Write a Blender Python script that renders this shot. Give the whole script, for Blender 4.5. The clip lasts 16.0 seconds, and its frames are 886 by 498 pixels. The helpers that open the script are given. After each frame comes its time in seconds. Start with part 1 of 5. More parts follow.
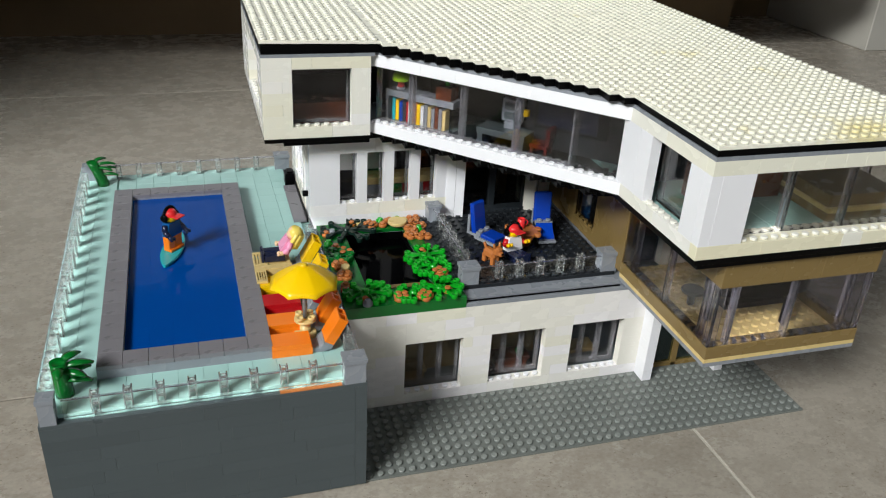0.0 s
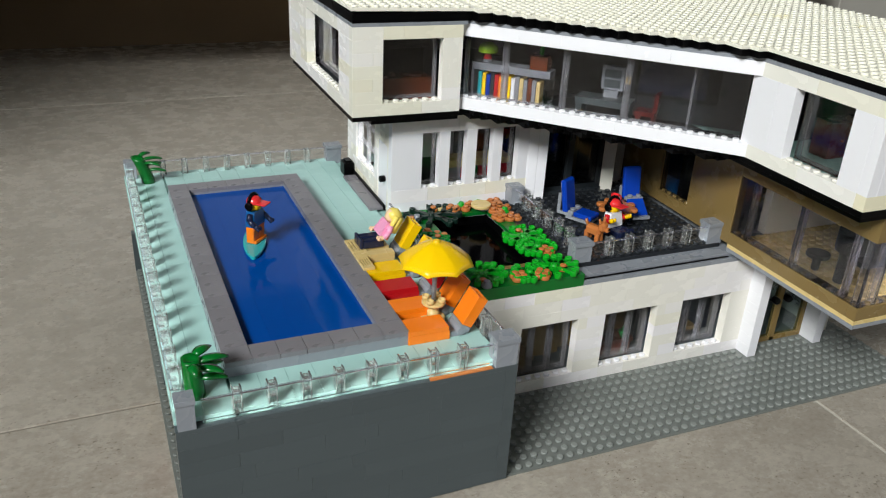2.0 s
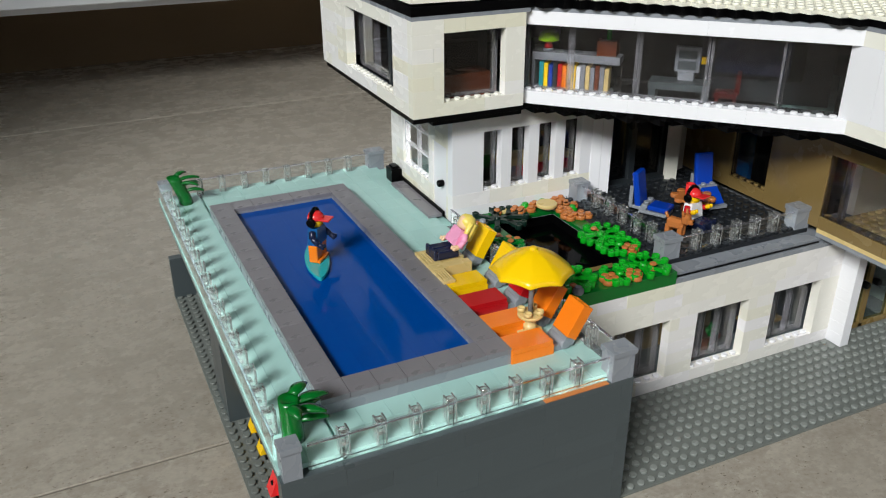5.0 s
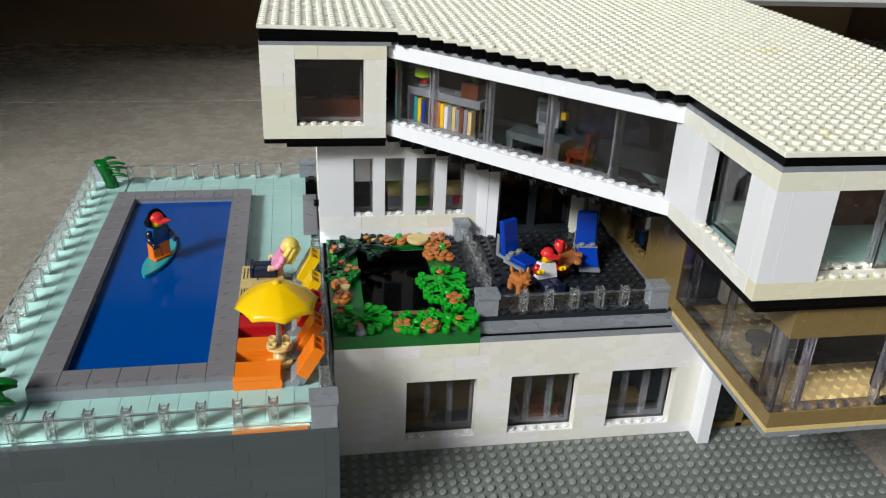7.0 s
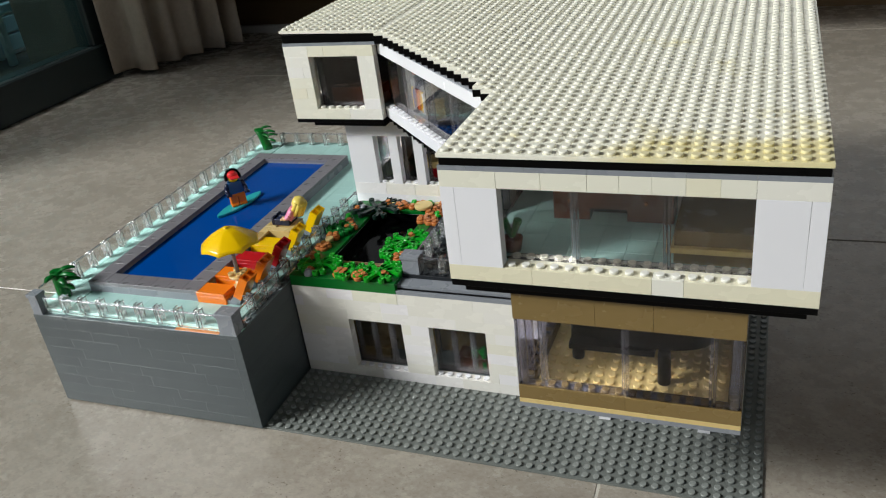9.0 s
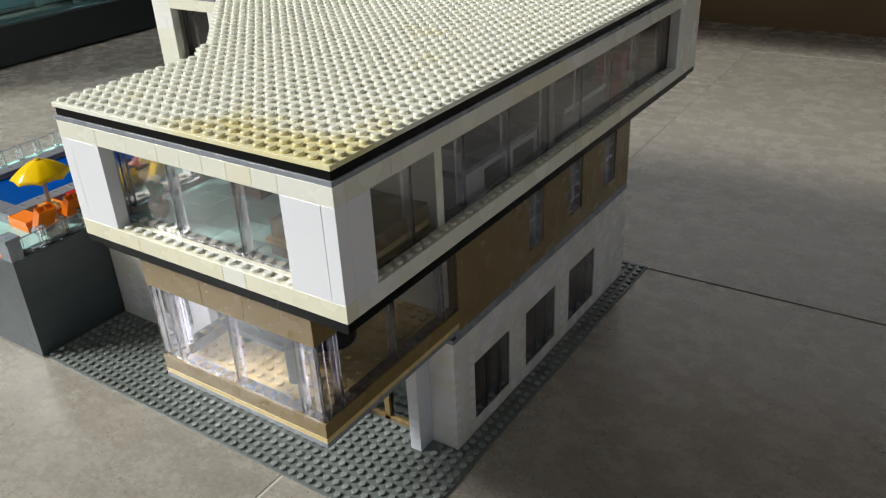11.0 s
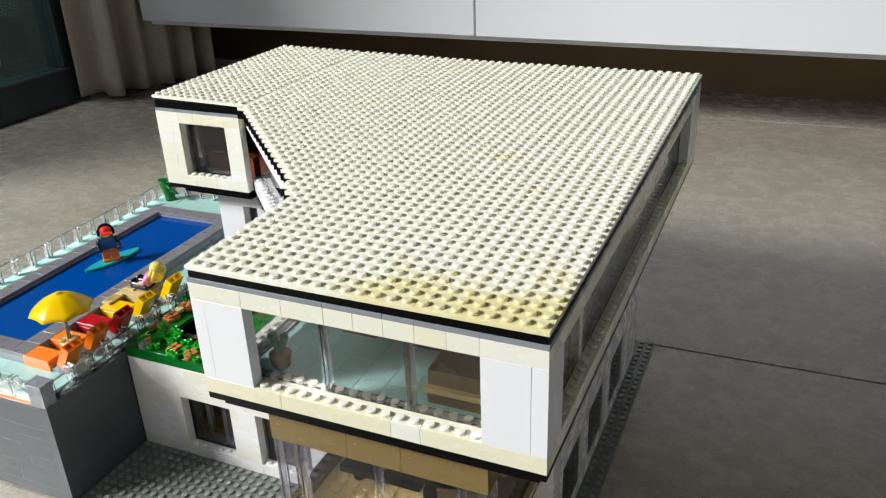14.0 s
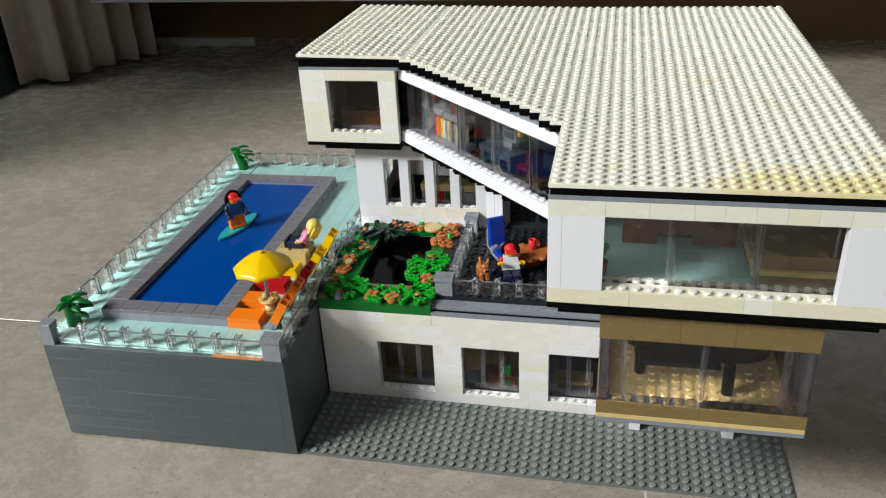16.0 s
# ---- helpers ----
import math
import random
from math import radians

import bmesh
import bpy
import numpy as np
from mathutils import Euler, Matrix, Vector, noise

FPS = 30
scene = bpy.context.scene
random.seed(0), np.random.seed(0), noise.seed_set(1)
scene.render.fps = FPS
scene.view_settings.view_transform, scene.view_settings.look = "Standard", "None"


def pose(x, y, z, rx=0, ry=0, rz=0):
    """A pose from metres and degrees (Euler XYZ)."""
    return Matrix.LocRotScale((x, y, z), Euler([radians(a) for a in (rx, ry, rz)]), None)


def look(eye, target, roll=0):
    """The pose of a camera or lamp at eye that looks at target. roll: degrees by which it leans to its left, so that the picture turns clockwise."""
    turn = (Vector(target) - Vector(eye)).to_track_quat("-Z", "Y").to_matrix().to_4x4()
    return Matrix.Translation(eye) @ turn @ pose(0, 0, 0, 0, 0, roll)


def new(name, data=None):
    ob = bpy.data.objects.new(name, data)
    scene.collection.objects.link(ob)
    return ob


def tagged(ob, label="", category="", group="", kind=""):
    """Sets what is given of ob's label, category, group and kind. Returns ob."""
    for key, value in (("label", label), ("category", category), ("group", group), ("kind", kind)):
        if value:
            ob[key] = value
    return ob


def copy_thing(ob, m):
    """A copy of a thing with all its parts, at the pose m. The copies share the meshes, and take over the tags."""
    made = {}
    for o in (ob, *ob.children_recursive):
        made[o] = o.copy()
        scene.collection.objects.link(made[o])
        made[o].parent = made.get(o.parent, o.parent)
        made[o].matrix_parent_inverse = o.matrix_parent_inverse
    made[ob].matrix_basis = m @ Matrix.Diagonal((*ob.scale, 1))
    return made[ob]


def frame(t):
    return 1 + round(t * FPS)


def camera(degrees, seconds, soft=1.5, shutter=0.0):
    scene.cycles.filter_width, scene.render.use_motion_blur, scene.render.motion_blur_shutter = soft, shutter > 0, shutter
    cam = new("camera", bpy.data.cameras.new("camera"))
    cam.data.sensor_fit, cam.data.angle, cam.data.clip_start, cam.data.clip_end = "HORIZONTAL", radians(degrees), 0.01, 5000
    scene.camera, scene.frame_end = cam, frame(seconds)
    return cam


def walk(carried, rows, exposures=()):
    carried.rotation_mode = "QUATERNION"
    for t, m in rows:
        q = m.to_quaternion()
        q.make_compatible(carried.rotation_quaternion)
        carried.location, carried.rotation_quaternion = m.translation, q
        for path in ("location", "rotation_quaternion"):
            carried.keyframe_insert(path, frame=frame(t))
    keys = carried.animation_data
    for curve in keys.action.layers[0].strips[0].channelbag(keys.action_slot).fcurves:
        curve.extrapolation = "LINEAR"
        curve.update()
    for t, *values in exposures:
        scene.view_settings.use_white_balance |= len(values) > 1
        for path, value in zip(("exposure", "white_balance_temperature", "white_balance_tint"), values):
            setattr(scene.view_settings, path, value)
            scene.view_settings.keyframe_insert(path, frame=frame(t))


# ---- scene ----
cam = camera(56.56, 16.0, soft=1.15)
PATH = [
    (0, (-0.0866, -0.4402, 0.4264), (0.1868, 0.4037, -0.0351), 3.47),
    (0.5, (-0.1356, -0.4260, 0.4045), (0.1727, 0.4139, -0.0421), 3.54),
    (1, (-0.1603, -0.4081, 0.3928), (0.1586, 0.4286, -0.0525), 2.82),
    (1.5, (-0.1871, -0.3893, 0.3804), (0.1545, 0.4434, -0.0553), 3.37),
    (2, (-0.2072, -0.3725, 0.3696), (0.1526, 0.4548, -0.0620), 3.09),
    (2.5, (-0.2278, -0.3568, 0.3658), (0.1401, 0.4704, -0.0588), 1.83),
    (3, (-0.2601, -0.3352, 0.3520), (0.1545, 0.4700, -0.0719), 2.25),
    (3.5, (-0.2870, -0.3078, 0.3559), (0.1520, 0.4821, -0.0722), 2.41),
    (3.7, (-0.2866, -0.3022, 0.3526), (0.1608, 0.4864, -0.0691), 1.61),
    (5.8, (-0.1668, -0.3090, 0.3558), (0.1366, 0.5406, -0.0755), 1.33),
    (6, (-0.1369, -0.3063, 0.3513), (0.1487, 0.5510, -0.0770), 2.34),
    (6.5, (-0.0639, -0.3365, 0.3621), (0.1675, 0.5324, -0.0755), 2.76),
    (7, (-0.0047, -0.3703, 0.3809), (0.1544, 0.5144, -0.0571), 2.66),
    (7.5, (0.0766, -0.4066, 0.4011), (0.1247, 0.4860, -0.0471), 1.28),
    (8, (0.1762, -0.4229, 0.4117), (0.0998, 0.4643, -0.0433), -1.70),
    (8.2, (0.2199, -0.4281, 0.4216), (0.0735, 0.4481, -0.0377), -3.81),
    (10.3, (0.5396, -0.3311, 0.4195), (0.0618, 0.4027, -0.0637), -4.44),
    (10.5, (0.5620, -0.3040, 0.4110), (0.0768, 0.4243, -0.0729), -4.08),
    (11, (0.6156, -0.2770, 0.3886), (0.1065, 0.4451, -0.0798), -2.98),
    (11.5, (0.6357, -0.2752, 0.3721), (0.1107, 0.4657, -0.0469), -2.09),
    (12, (0.6436, -0.2793, 0.3633), (0.1108, 0.4704, -0.0294), -2.15),
    (12.5, (0.6500, -0.2831, 0.3567), (0.1134, 0.4659, -0.0320), -2.40),
    (13, (0.6253, -0.2983, 0.3787), (0.0886, 0.4509, -0.0095), -3.31),
    (13.5, (0.5616, -0.3202, 0.4023), (0.1075, 0.4755, 0.0015), -3.31),
    (14, (0.4824, -0.3352, 0.4453), (0.1098, 0.4875, 0.0160), -2.31),
    (14.5, (0.3897, -0.3576, 0.4542), (0.1207, 0.4899, -0.0034), -1.15),
    (15, (0.3097, -0.3894, 0.4423), (0.0678, 0.4623, -0.0226), -3.00),
    (15.5, (0.2679, -0.4262, 0.4395), (0.0651, 0.4347, -0.0271), -3.13),
    (16, (0.2422, -0.4724, 0.4472), (0.0465, 0.3915, -0.0169), -2.96),
]
walk(cam, [(t, look(eye, target, roll)) for t, eye, target, roll in PATH], exposures=[(0, -0.71), (3, -0.73), (6, -0.82), (7, -0.75), (8, -0.79), (10.3, -0.50), (11, -0.42), (12.5, -0.14), (13.5, -0.12), (14, -0.24), (15, -0.49), (16, -0.59)])

# ---- light ----
S, P = 0.008, 0.0032      # one stud, one plate
world = bpy.data.worlds.new("world")
scene.world = world
world.use_nodes = True
wn = world.node_tree
sky = wn.nodes.new("ShaderNodeTexSky")
sky.sky_type = 'NISHITA'
sky.sun_disc = False
sky.sun_elevation, sky.sun_rotation = radians(35), radians(235)
wn.links.new(sky.outputs[0], wn.nodes["Background"].inputs[0])
wn.nodes["Background"].inputs[1].default_value = 0.15


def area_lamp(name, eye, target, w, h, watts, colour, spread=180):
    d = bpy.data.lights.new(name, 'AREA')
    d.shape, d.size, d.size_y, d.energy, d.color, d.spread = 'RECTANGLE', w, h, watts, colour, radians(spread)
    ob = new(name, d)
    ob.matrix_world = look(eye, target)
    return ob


area_lamp("window_daylight", (-3.45, -2.55, 3.2), (0.65, 0.65, 0.0), 1.9, 1.15, 80, (0.965, 1.0, 0.985), 66)
# unseen fill lamp, added to brighten the front floor and baseplate
area_lamp("rear_fill", (0.2, -3.80, 2.0), (0.0, -0.2, 0.0), 1.8, 1.1, 1.8, (0.97, 1.0, 0.97), 60)
# unseen fill lamp, added to lift the faces turned east
area_lamp("side_fill", (2.86, -0.75, 1.0), (0.4, 0.1, 0.2), 1.7, 0.9, 0.45, (0.97, 0.98, 1.0), 100)
# unseen lamp above the door, added to brighten the shutter and curtain
area_lamp("patio_fill", (-1.24, 0.7, 1.9), (-1.42, 0.7, 0.15), 1.1, 0.1, 4.6, (0.97, 1.0, 1.0), 70)


# ---- materials ----
def material(name):
    m = bpy.data.materials.new(name)
    m.use_nodes = True
    return m, m.node_tree.nodes, m.node_tree.links, m.node_tree.nodes["Principled BSDF"]


def srgb(r, g, b):
    return tuple(((c / 255) / 12.92 if c <= 10 else ((c / 255 + 0.055) / 1.055) ** 2.4) for c in (r, g, b)) + (1,)


def plastic(name, rgb, rough=0.22, vary=0.05, aged=None, share=0.25, spec=0.5):
    """Moulded toy plastic: small tone shifts from piece to piece, dust and fine scratches; aged: the colour some pieces have yellowed to."""
    m, n, l, b = material(name)
    col = srgb(*rgb)
    info = n.new("ShaderNodeObjectInfo")
    geo = n.new("ShaderNodeTexCoord")
    hsv = n.new("ShaderNodeHueSaturation")
    hsv.inputs["Color"].default_value = col
    rng = n.new("ShaderNodeMapRange")
    rng.inputs["To Min"].default_value, rng.inputs["To Max"].default_value = 1 - vary, 1 + vary
    l.new(info.outputs["Random"], rng.inputs["Value"])
    l.new(rng.outputs[0], hsv.inputs["Value"])
    out = hsv.outputs[0]
    if aged:
        ramp = n.new("ShaderNodeValToRGB")
        ramp.color_ramp.interpolation = 'LINEAR'
        cr = ramp.color_ramp.elements
        cr[0].position, cr[0].color = 0.0, srgb(*[min(255, c + 5) for c in rgb[:2]], min(255, rgb[2] + 16))
        cr[1].position, cr[1].color = 1.0, srgb(*aged)
        for pos, cc in ((0.35, srgb(*[min(255, c + 3) for c in rgb[:2]], min(255, rgb[2] + 9))), (0.5, col), (1 - share, col), (1 - share * 0.45, srgb(*[(p + q) / 2 for p, q in zip(rgb, aged)]))):
            e = ramp.color_ramp.elements.new(pos)
            e.color = cc
        l.new(info.outputs["Random"], ramp.inputs[0])
        out = ramp.outputs[0]
    dust = n.new("ShaderNodeTexNoise")
    dust.inputs["Scale"].default_value, dust.inputs["Detail"].default_value = 60, 6
    l.new(geo.outputs["Object"], dust.inputs["Vector"])
    mr = n.new("ShaderNodeMapRange")
    mr.inputs["From Min"].default_value, mr.inputs["From Max"].default_value = 0.3, 0.7
    mr.inputs["To Min"].default_value, mr.inputs["To Max"].default_value = rough * 0.9, rough * 1.25
    l.new(dust.outputs[0], mr.inputs["Value"])
    l.new(mr.outputs[0], b.inputs["Roughness"])
    l.new(out, b.inputs["Base Color"])
    b.inputs["Specular IOR Level"].default_value = spec
    fine = n.new("ShaderNodeTexNoise")
    fine.inputs["Scale"].default_value, fine.inputs["Detail"].default_value = 350, 3
    l.new(geo.outputs["Object"], fine.inputs["Vector"])
    bump = n.new("ShaderNodeBump")
    bump.inputs["Strength"].default_value, bump.inputs["Distance"].default_value = 0.06, 0.0004
    l.new(fine.outputs[0], bump.inputs["Height"])
    l.new(bump.outputs[0], b.inputs["Normal"])
    return m


def clear(name, rgb, rough=0.03, ior=1.49, passing=1.0):
    m, n, l, b = material(name)
    b.inputs["Base Color"].default_value = (*rgb, 1)
    b.inputs["Transmission Weight"].default_value = passing
    b.inputs["IOR"].default_value = ior
    t = n.new("ShaderNodeTexNoise")
    t.inputs["Scale"].default_value = 90
    mr = n.new("ShaderNodeMapRange")
    mr.inputs["To Min"].default_value, mr.inputs["To Max"].default_value = rough * 0.4, rough * 1.8
    l.new(t.outputs[0], mr.inputs["Value"])
    l.new(mr.outputs[0], b.inputs["Roughness"])
    return m


WHITE = plastic("white_plastic", (238, 235, 225), 0.24, 0.012, aged=(234, 228, 206), share=0.22)
WHITE_LOW = plastic("warm_white_plastic", (235, 231, 221), 0.24, 0.012, aged=(232, 227, 209), share=0.08)
WHITE_AGED = plastic("yellowed_white_plastic", (234, 231, 214), 0.24, 0.012, aged=(233, 226, 198), share=0.24)
WHITE_BRIGHT = plastic("clean_white_plastic", (237, 236, 240), 0.22, 0.012)
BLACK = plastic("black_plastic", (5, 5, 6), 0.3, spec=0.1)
LGREY = plastic("light_grey_plastic", (136, 140, 147), 0.26, 0.04)
DGREY = plastic("dark_grey_plastic", (72, 80, 83), 0.3, 0.06)
# plate darker, studs lighter: the shading between studs is put into the colours
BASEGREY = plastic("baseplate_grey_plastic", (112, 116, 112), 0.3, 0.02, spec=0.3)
BASESTUD = plastic("lit_stud_grey_plastic", (139, 143, 139), 0.24, 0.02, spec=0.4)
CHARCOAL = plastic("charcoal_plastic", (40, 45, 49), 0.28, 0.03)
DECK = plastic("deck_charcoal_plastic", (34, 37, 41), 0.3, 0.03, spec=0.3)
COPING = plastic("coping_grey_plastic", (124, 121, 126), 0.28, 0.05)
AQUA = plastic("light_aqua_plastic", (168, 207, 201), 0.22, 0.02)
BLUE = plastic("blue_plastic", (0, 68, 150), 0.07, 0.02, spec=0.09)
DKTAN = plastic("dark_tan_plastic", (128, 106, 64), 0.24, 0.04)
TAN = plastic("tan_plastic", (216, 190, 128), 0.26, 0.03)
YELLOW = plastic("yellow_plastic", (248, 200, 8), 0.2)
ORANGE = plastic("orange_plastic", (246, 128, 24), 0.2)
RED = plastic("red_plastic", (190, 22, 30), 0.22)
GREEN = plastic("bright_green_plastic", (10, 158, 30), 0.22)
DGREEN = plastic("dark_green_plastic", (6, 104, 36), 0.22)
VDGREEN = plastic("deep_green_plastic", (15, 38, 31), 0.3, spec=0.35)
NOUGAT = plastic("nougat_brown_plastic", (186, 112, 58), 0.24, 0.06)
DKBROWN = plastic("dark_brown_plastic", (72, 34, 20), 0.25, 0.06)
BROWN = plastic("reddish_brown_plastic", (106, 52, 28), 0.25, 0.06)
CLEAR = clear("clear_plastic", (0.97, 0.98, 0.98))
CLEAR_VIOLET = clear("clear_violet_plastic", (0.85, 0.84, 0.90), 0.015, 1.38)
EDGE = clear("moulded_clear_edge", (0.86, 0.85, 0.92), 0.06, 1.5, 0.98)
EDGE_SMOKE = clear("moulded_smoke_edge", (0.74, 0.74, 0.78), 0.08, 1.49, 0.88)
BOXGLASS = clear("faint_grey_clear_plastic", (0.87, 0.87, 0.86))
FENCE = clear("fence_clear_plastic", (0.97, 0.985, 0.98), 0.02, 1.45, 1.0)
FENCE_EDGE = clear("fence_upright_plastic", (0.98, 0.99, 0.985), 0.04, 1.52, 0.93)
BARS = clear("glazing_bar_plastic", (0.92, 0.91, 0.94), 0.06, 1.5, 0.78)
SMOKE = clear("smoked_clear_plastic", (0.50, 0.49, 0.50))


# ---- mesh building ----
class Shape:
    """Vertices and faces gathered into one mesh."""

    def __init__(self):
        self.v, self.f, self.s, self.k, self.mi = [], [], [], 0, []

    def add(self, verts, faces, smooth=False):
        k = len(self.v)
        self.v += verts
        self.f += [tuple(i + k for i in f) for f in faces]
        self.s += [smooth] * len(faces) if isinstance(smooth, bool) else smooth
        self.mi += [self.k] * len(faces)
        return self

    def box(self, x0, x1, y0, y1, z0, z1, c=0.00014):
        c = min(c, (x1 - x0) / 3, (y1 - y0) / 3, (z1 - z0) / 3)
        lo, hi = (x0, y0, z0), (x1, y1, z1)
        vs, idx = [], {}
        for sx in (0, 1):
            for sy in (0, 1):
                for sz in (0, 1):
                    sg = (sx, sy, sz)
                    for a in range(3):
                        p = []
                        for k in range(3):
                            e = hi[k] if sg[k] else lo[k]
                            p.append(e if k == a else e + (-c if sg[k] else c))
                        idx[sg, a] = len(vs)
                        vs.append(tuple(p))
        fs = []
        for a in range(3):
            b, d = (a + 1) % 3, (a + 2) % 3
            for side in (0, 1):
                q = []
                for ub, ud in ((0, 0), (1, 0), (1, 1), (0, 1)):
                    sg = [0, 0, 0]
                    sg[a], sg[b], sg[d] = side, ub, ud
                    q.append(idx[tuple(sg), a])
                fs.append(tuple(q if side else q[::-1]))
            for ub in (0, 1):
                for ud in (0, 1):
                    sg0, sg1 = [0, 0, 0], [0, 0, 0]
                    sg0[a], sg1[a] = 0, 1
                    sg0[b] = sg1[b] = ub
                    sg0[d] = sg1[d] = ud
                    q = [idx[tuple(sg0), b], idx[tuple(sg1), b], idx[tuple(sg1), d], idx[tuple(sg0), d]]
                    fs.append(tuple(q if (ub != ud) else q[::-1]))
        for sx in (0, 1):
            for sy in (0, 1):
                for sz in (0, 1):
                    q = [idx[(sx, sy, sz), a] for a in range(3)]
                    fs.append(tuple(q if (sx + sy + sz) % 2 else q[::-1]))
        return self.add(vs, fs)

    def lathe(self, rings, n=16, at=(0, 0, 0), m=None, smooth=True):
        """Rings of (radius, height) turned round z, closed at both ends."""
        vs, fs, sm = [], [], []
        for r, h in rings:
            for i in range(n):
                a = 2 * math.pi * i / n
                vs.append((r * math.cos(a), r * math.sin(a), h))
        for k in range(len(rings) - 1):
            for i in range(n):
                j = (i + 1) % n
                fs.append((k * n + i, k * n + j, (k + 1) * n + j, (k + 1) * n + i))
                sm.append(smooth)
        fs.append(tuple(range(n))[::-1]), sm.append(False)
        fs.append(tuple((len(rings) - 1) * n + i for i in range(n))), sm.append(False)
        if m is not None:
            vs = [tuple(m @ Vector(p)) for p in vs]
        vs = [(p[0] + at[0], p[1] + at[1], p[2] + at[2]) for p in vs]
        return self.add(vs, fs, sm)

    def use(self, k):
        self.k = k
        return self

    def ball(self, x, y, z, rx, ry, rz, n=16, top=1.0, low=-1.0):
        rings = []
        for i in range(9):
            h = low + (top - low) * i / 8
            rings.append((max(0.02, math.sqrt(max(0, 1 - h * h))), h))
        return self.lathe(rings, n, (x, y, z), Matrix.Diagonal((rx, ry, rz)))

    def rod(self, p, q, r, n=10, r2=None):
        p, q = Vector(p), Vector(q)
        d = q - p
        m = d.to_track_quat('Z', 'Y').to_matrix()
        e = min(r * 0.25, d.length / 4)
        return self.lathe(((r - e, 0), (r, e), (r2 or r, d.length - e), ((r2 or r) - e, d.length)), n, tuple(p), m)

    def stud(self, x, y, z, n=12):
        r, h = 0.0024, 0.0017
        return self.lathe(((r, -0.0002), (r, h - 0.0003), (r - 0.0003, h)), n, (x, y, z))

    def studs(self, x0, x1, y0, y1, z, keep=None):
        """A grid of studs on top at z (metres), area in studs."""
        for i in range(int(round(x1 - x0))):
            for j in range(int(round(y1 - y0))):
                x, y = x0 + i + 0.5, y0 + j + 0.5
                if keep is None or keep(x, y):
                    self.stud(x * S, y * S, z)
        return self

    def sbox(self, x0, x1, y0, y1, z0, z1, g=0.0025, c=0.0001):
        """A box in studs and plates, with the small gap that mated pieces have."""
        return self.box((x0 + g) * S, (x1 - g) * S, (y0 + g) * S, (y1 - g) * S, z0 * P, z1 * P - 0.00002, c)

    def turned(self, m):
        self.v = [tuple(m @ Vector(p)) for p in self.v]
        return self

    def mesh(self, name, mat):
        me = bpy.data.meshes.new(name)
        me.from_pydata(self.v, [], self.f)
        me.polygons.foreach_set("use_smooth", self.s)
        for x in (mat if isinstance(mat, (list, tuple)) else [mat]):
            me.materials.append(x)
        me.polygons.foreach_set("material_index", self.mi)
        me.validate()
        me.update()
        return me


ORIGIN = {}


def thing(name, at, label, category, group="", kind=""):
    """An Empty at a thing's base (studs, studs, plates)."""
    ob = new(name)
    ob.empty_display_size = 0.01
    o = Vector((at[0] * S, at[1] * S, at[2] * P))
    ob.location = o
    ORIGIN[ob] = o
    return tagged(ob, label, category, group, kind)


def part(name, shape, mat, parent=None, label="", shadow=True):
    """One mesh object; its vertices are given in the world."""
    o = ORIGIN[parent] if parent else Vector((0, 0, 0))
    if parent:
        shape.v = [(p[0] - o[0], p[1] - o[1], p[2] - o[2]) for p in shape.v]
    ob = new(name, shape.mesh(name, mat))
    ob.parent = parent
    ORIGIN[ob] = o
    ob.visible_shadow = shadow
    return tagged(ob, label)


def single(name, shape, mat, label, category, kind="", group=""):
    ob = part(name, shape, mat)
    return tagged(ob, label, category, group, kind)


SHARED = {}
UNEVEN = random.Random(77)


def brick(parent, mat, x, y, z, dx, dy, dz, name="brick"):
    """One brick at its low corner, in studs and plates; alike bricks share a mesh."""
    key = (name, mat.name, round(dx, 2), round(dy, 2), round(dz, 2))
    if key not in SHARED:
        g = {"tile": 0.011, "coping_tile": 0.016, "water_tile": 0.0015}.get(name, 0.007 if mat is DGREY else 0.004 if mat is WHITE_LOW else 0.008)
        SHARED[key] = Shape().sbox(0, dx, 0, dy, 0, dz, g, 0.00001 if name == "water_tile" else 0.00003 if mat in (DGREY, WHITE_LOW) else 0.0001).mesh(name, mat)
    ob = new(name, SHARED[key])
    ob.parent = parent
    ob.location = Vector((x * S, y * S, z * P)) - ORIGIN[parent]
    if dz > 2:
        ob.rotation_euler = [radians(UNEVEN.uniform(-0.12, 0.12)), radians(UNEVEN.uniform(-0.04, 0.04)), radians(UNEVEN.uniform(-0.10, 0.10))]
    return ob


def cut(u0, u1, holes):
    """What is left of u0..u1 without the holes."""
    spans = [(u0, u1)]
    for a, b in holes:
        nxt = []
        for p, q in spans:
            if b <= p or a >= q:
                nxt.append((p, q))
            else:
                if a > p:
                    nxt.append((p, a))
                if b < q:
                    nxt.append((b, q))
        spans = nxt
    return [s for s in spans if s[1] - s[0] > 0.05]


def brick_wall(parent, mat, axis, u0, u1, v0, v1, z0, courses, holes=(), lengths=(2, 3, 4, 4, 6), seed=1, name="brick"):
    """Courses of bricks along x or y between v0 and v1, with rectangular holes (ua, ub, za, zb) left open."""
    rnd = random.Random(seed)
    for c in range(courses):
        za = z0 + 3 * c
        gaps = [(h[0], h[1]) for h in holes if h[2] < za + 1.5 < h[3]]
        for p, q in cut(u0, u1, gaps):
            u = p
            first = True
            while u < q - 0.01:
                d = rnd.choice(lengths)
                if first and c % 2:
                    d = max(1, d - 1)
                first = False
                if q - u - d < 0.99:
                    d = q - u if q - u <= 8 else d
                d = min(d, q - u)
                if axis == "x":
                    brick(parent, mat, u, v0, za, d, v1 - v0, 3, name)
                else:
                    brick(parent, mat, v0, u, za, v1 - v0, d, 3, name)
                u += d


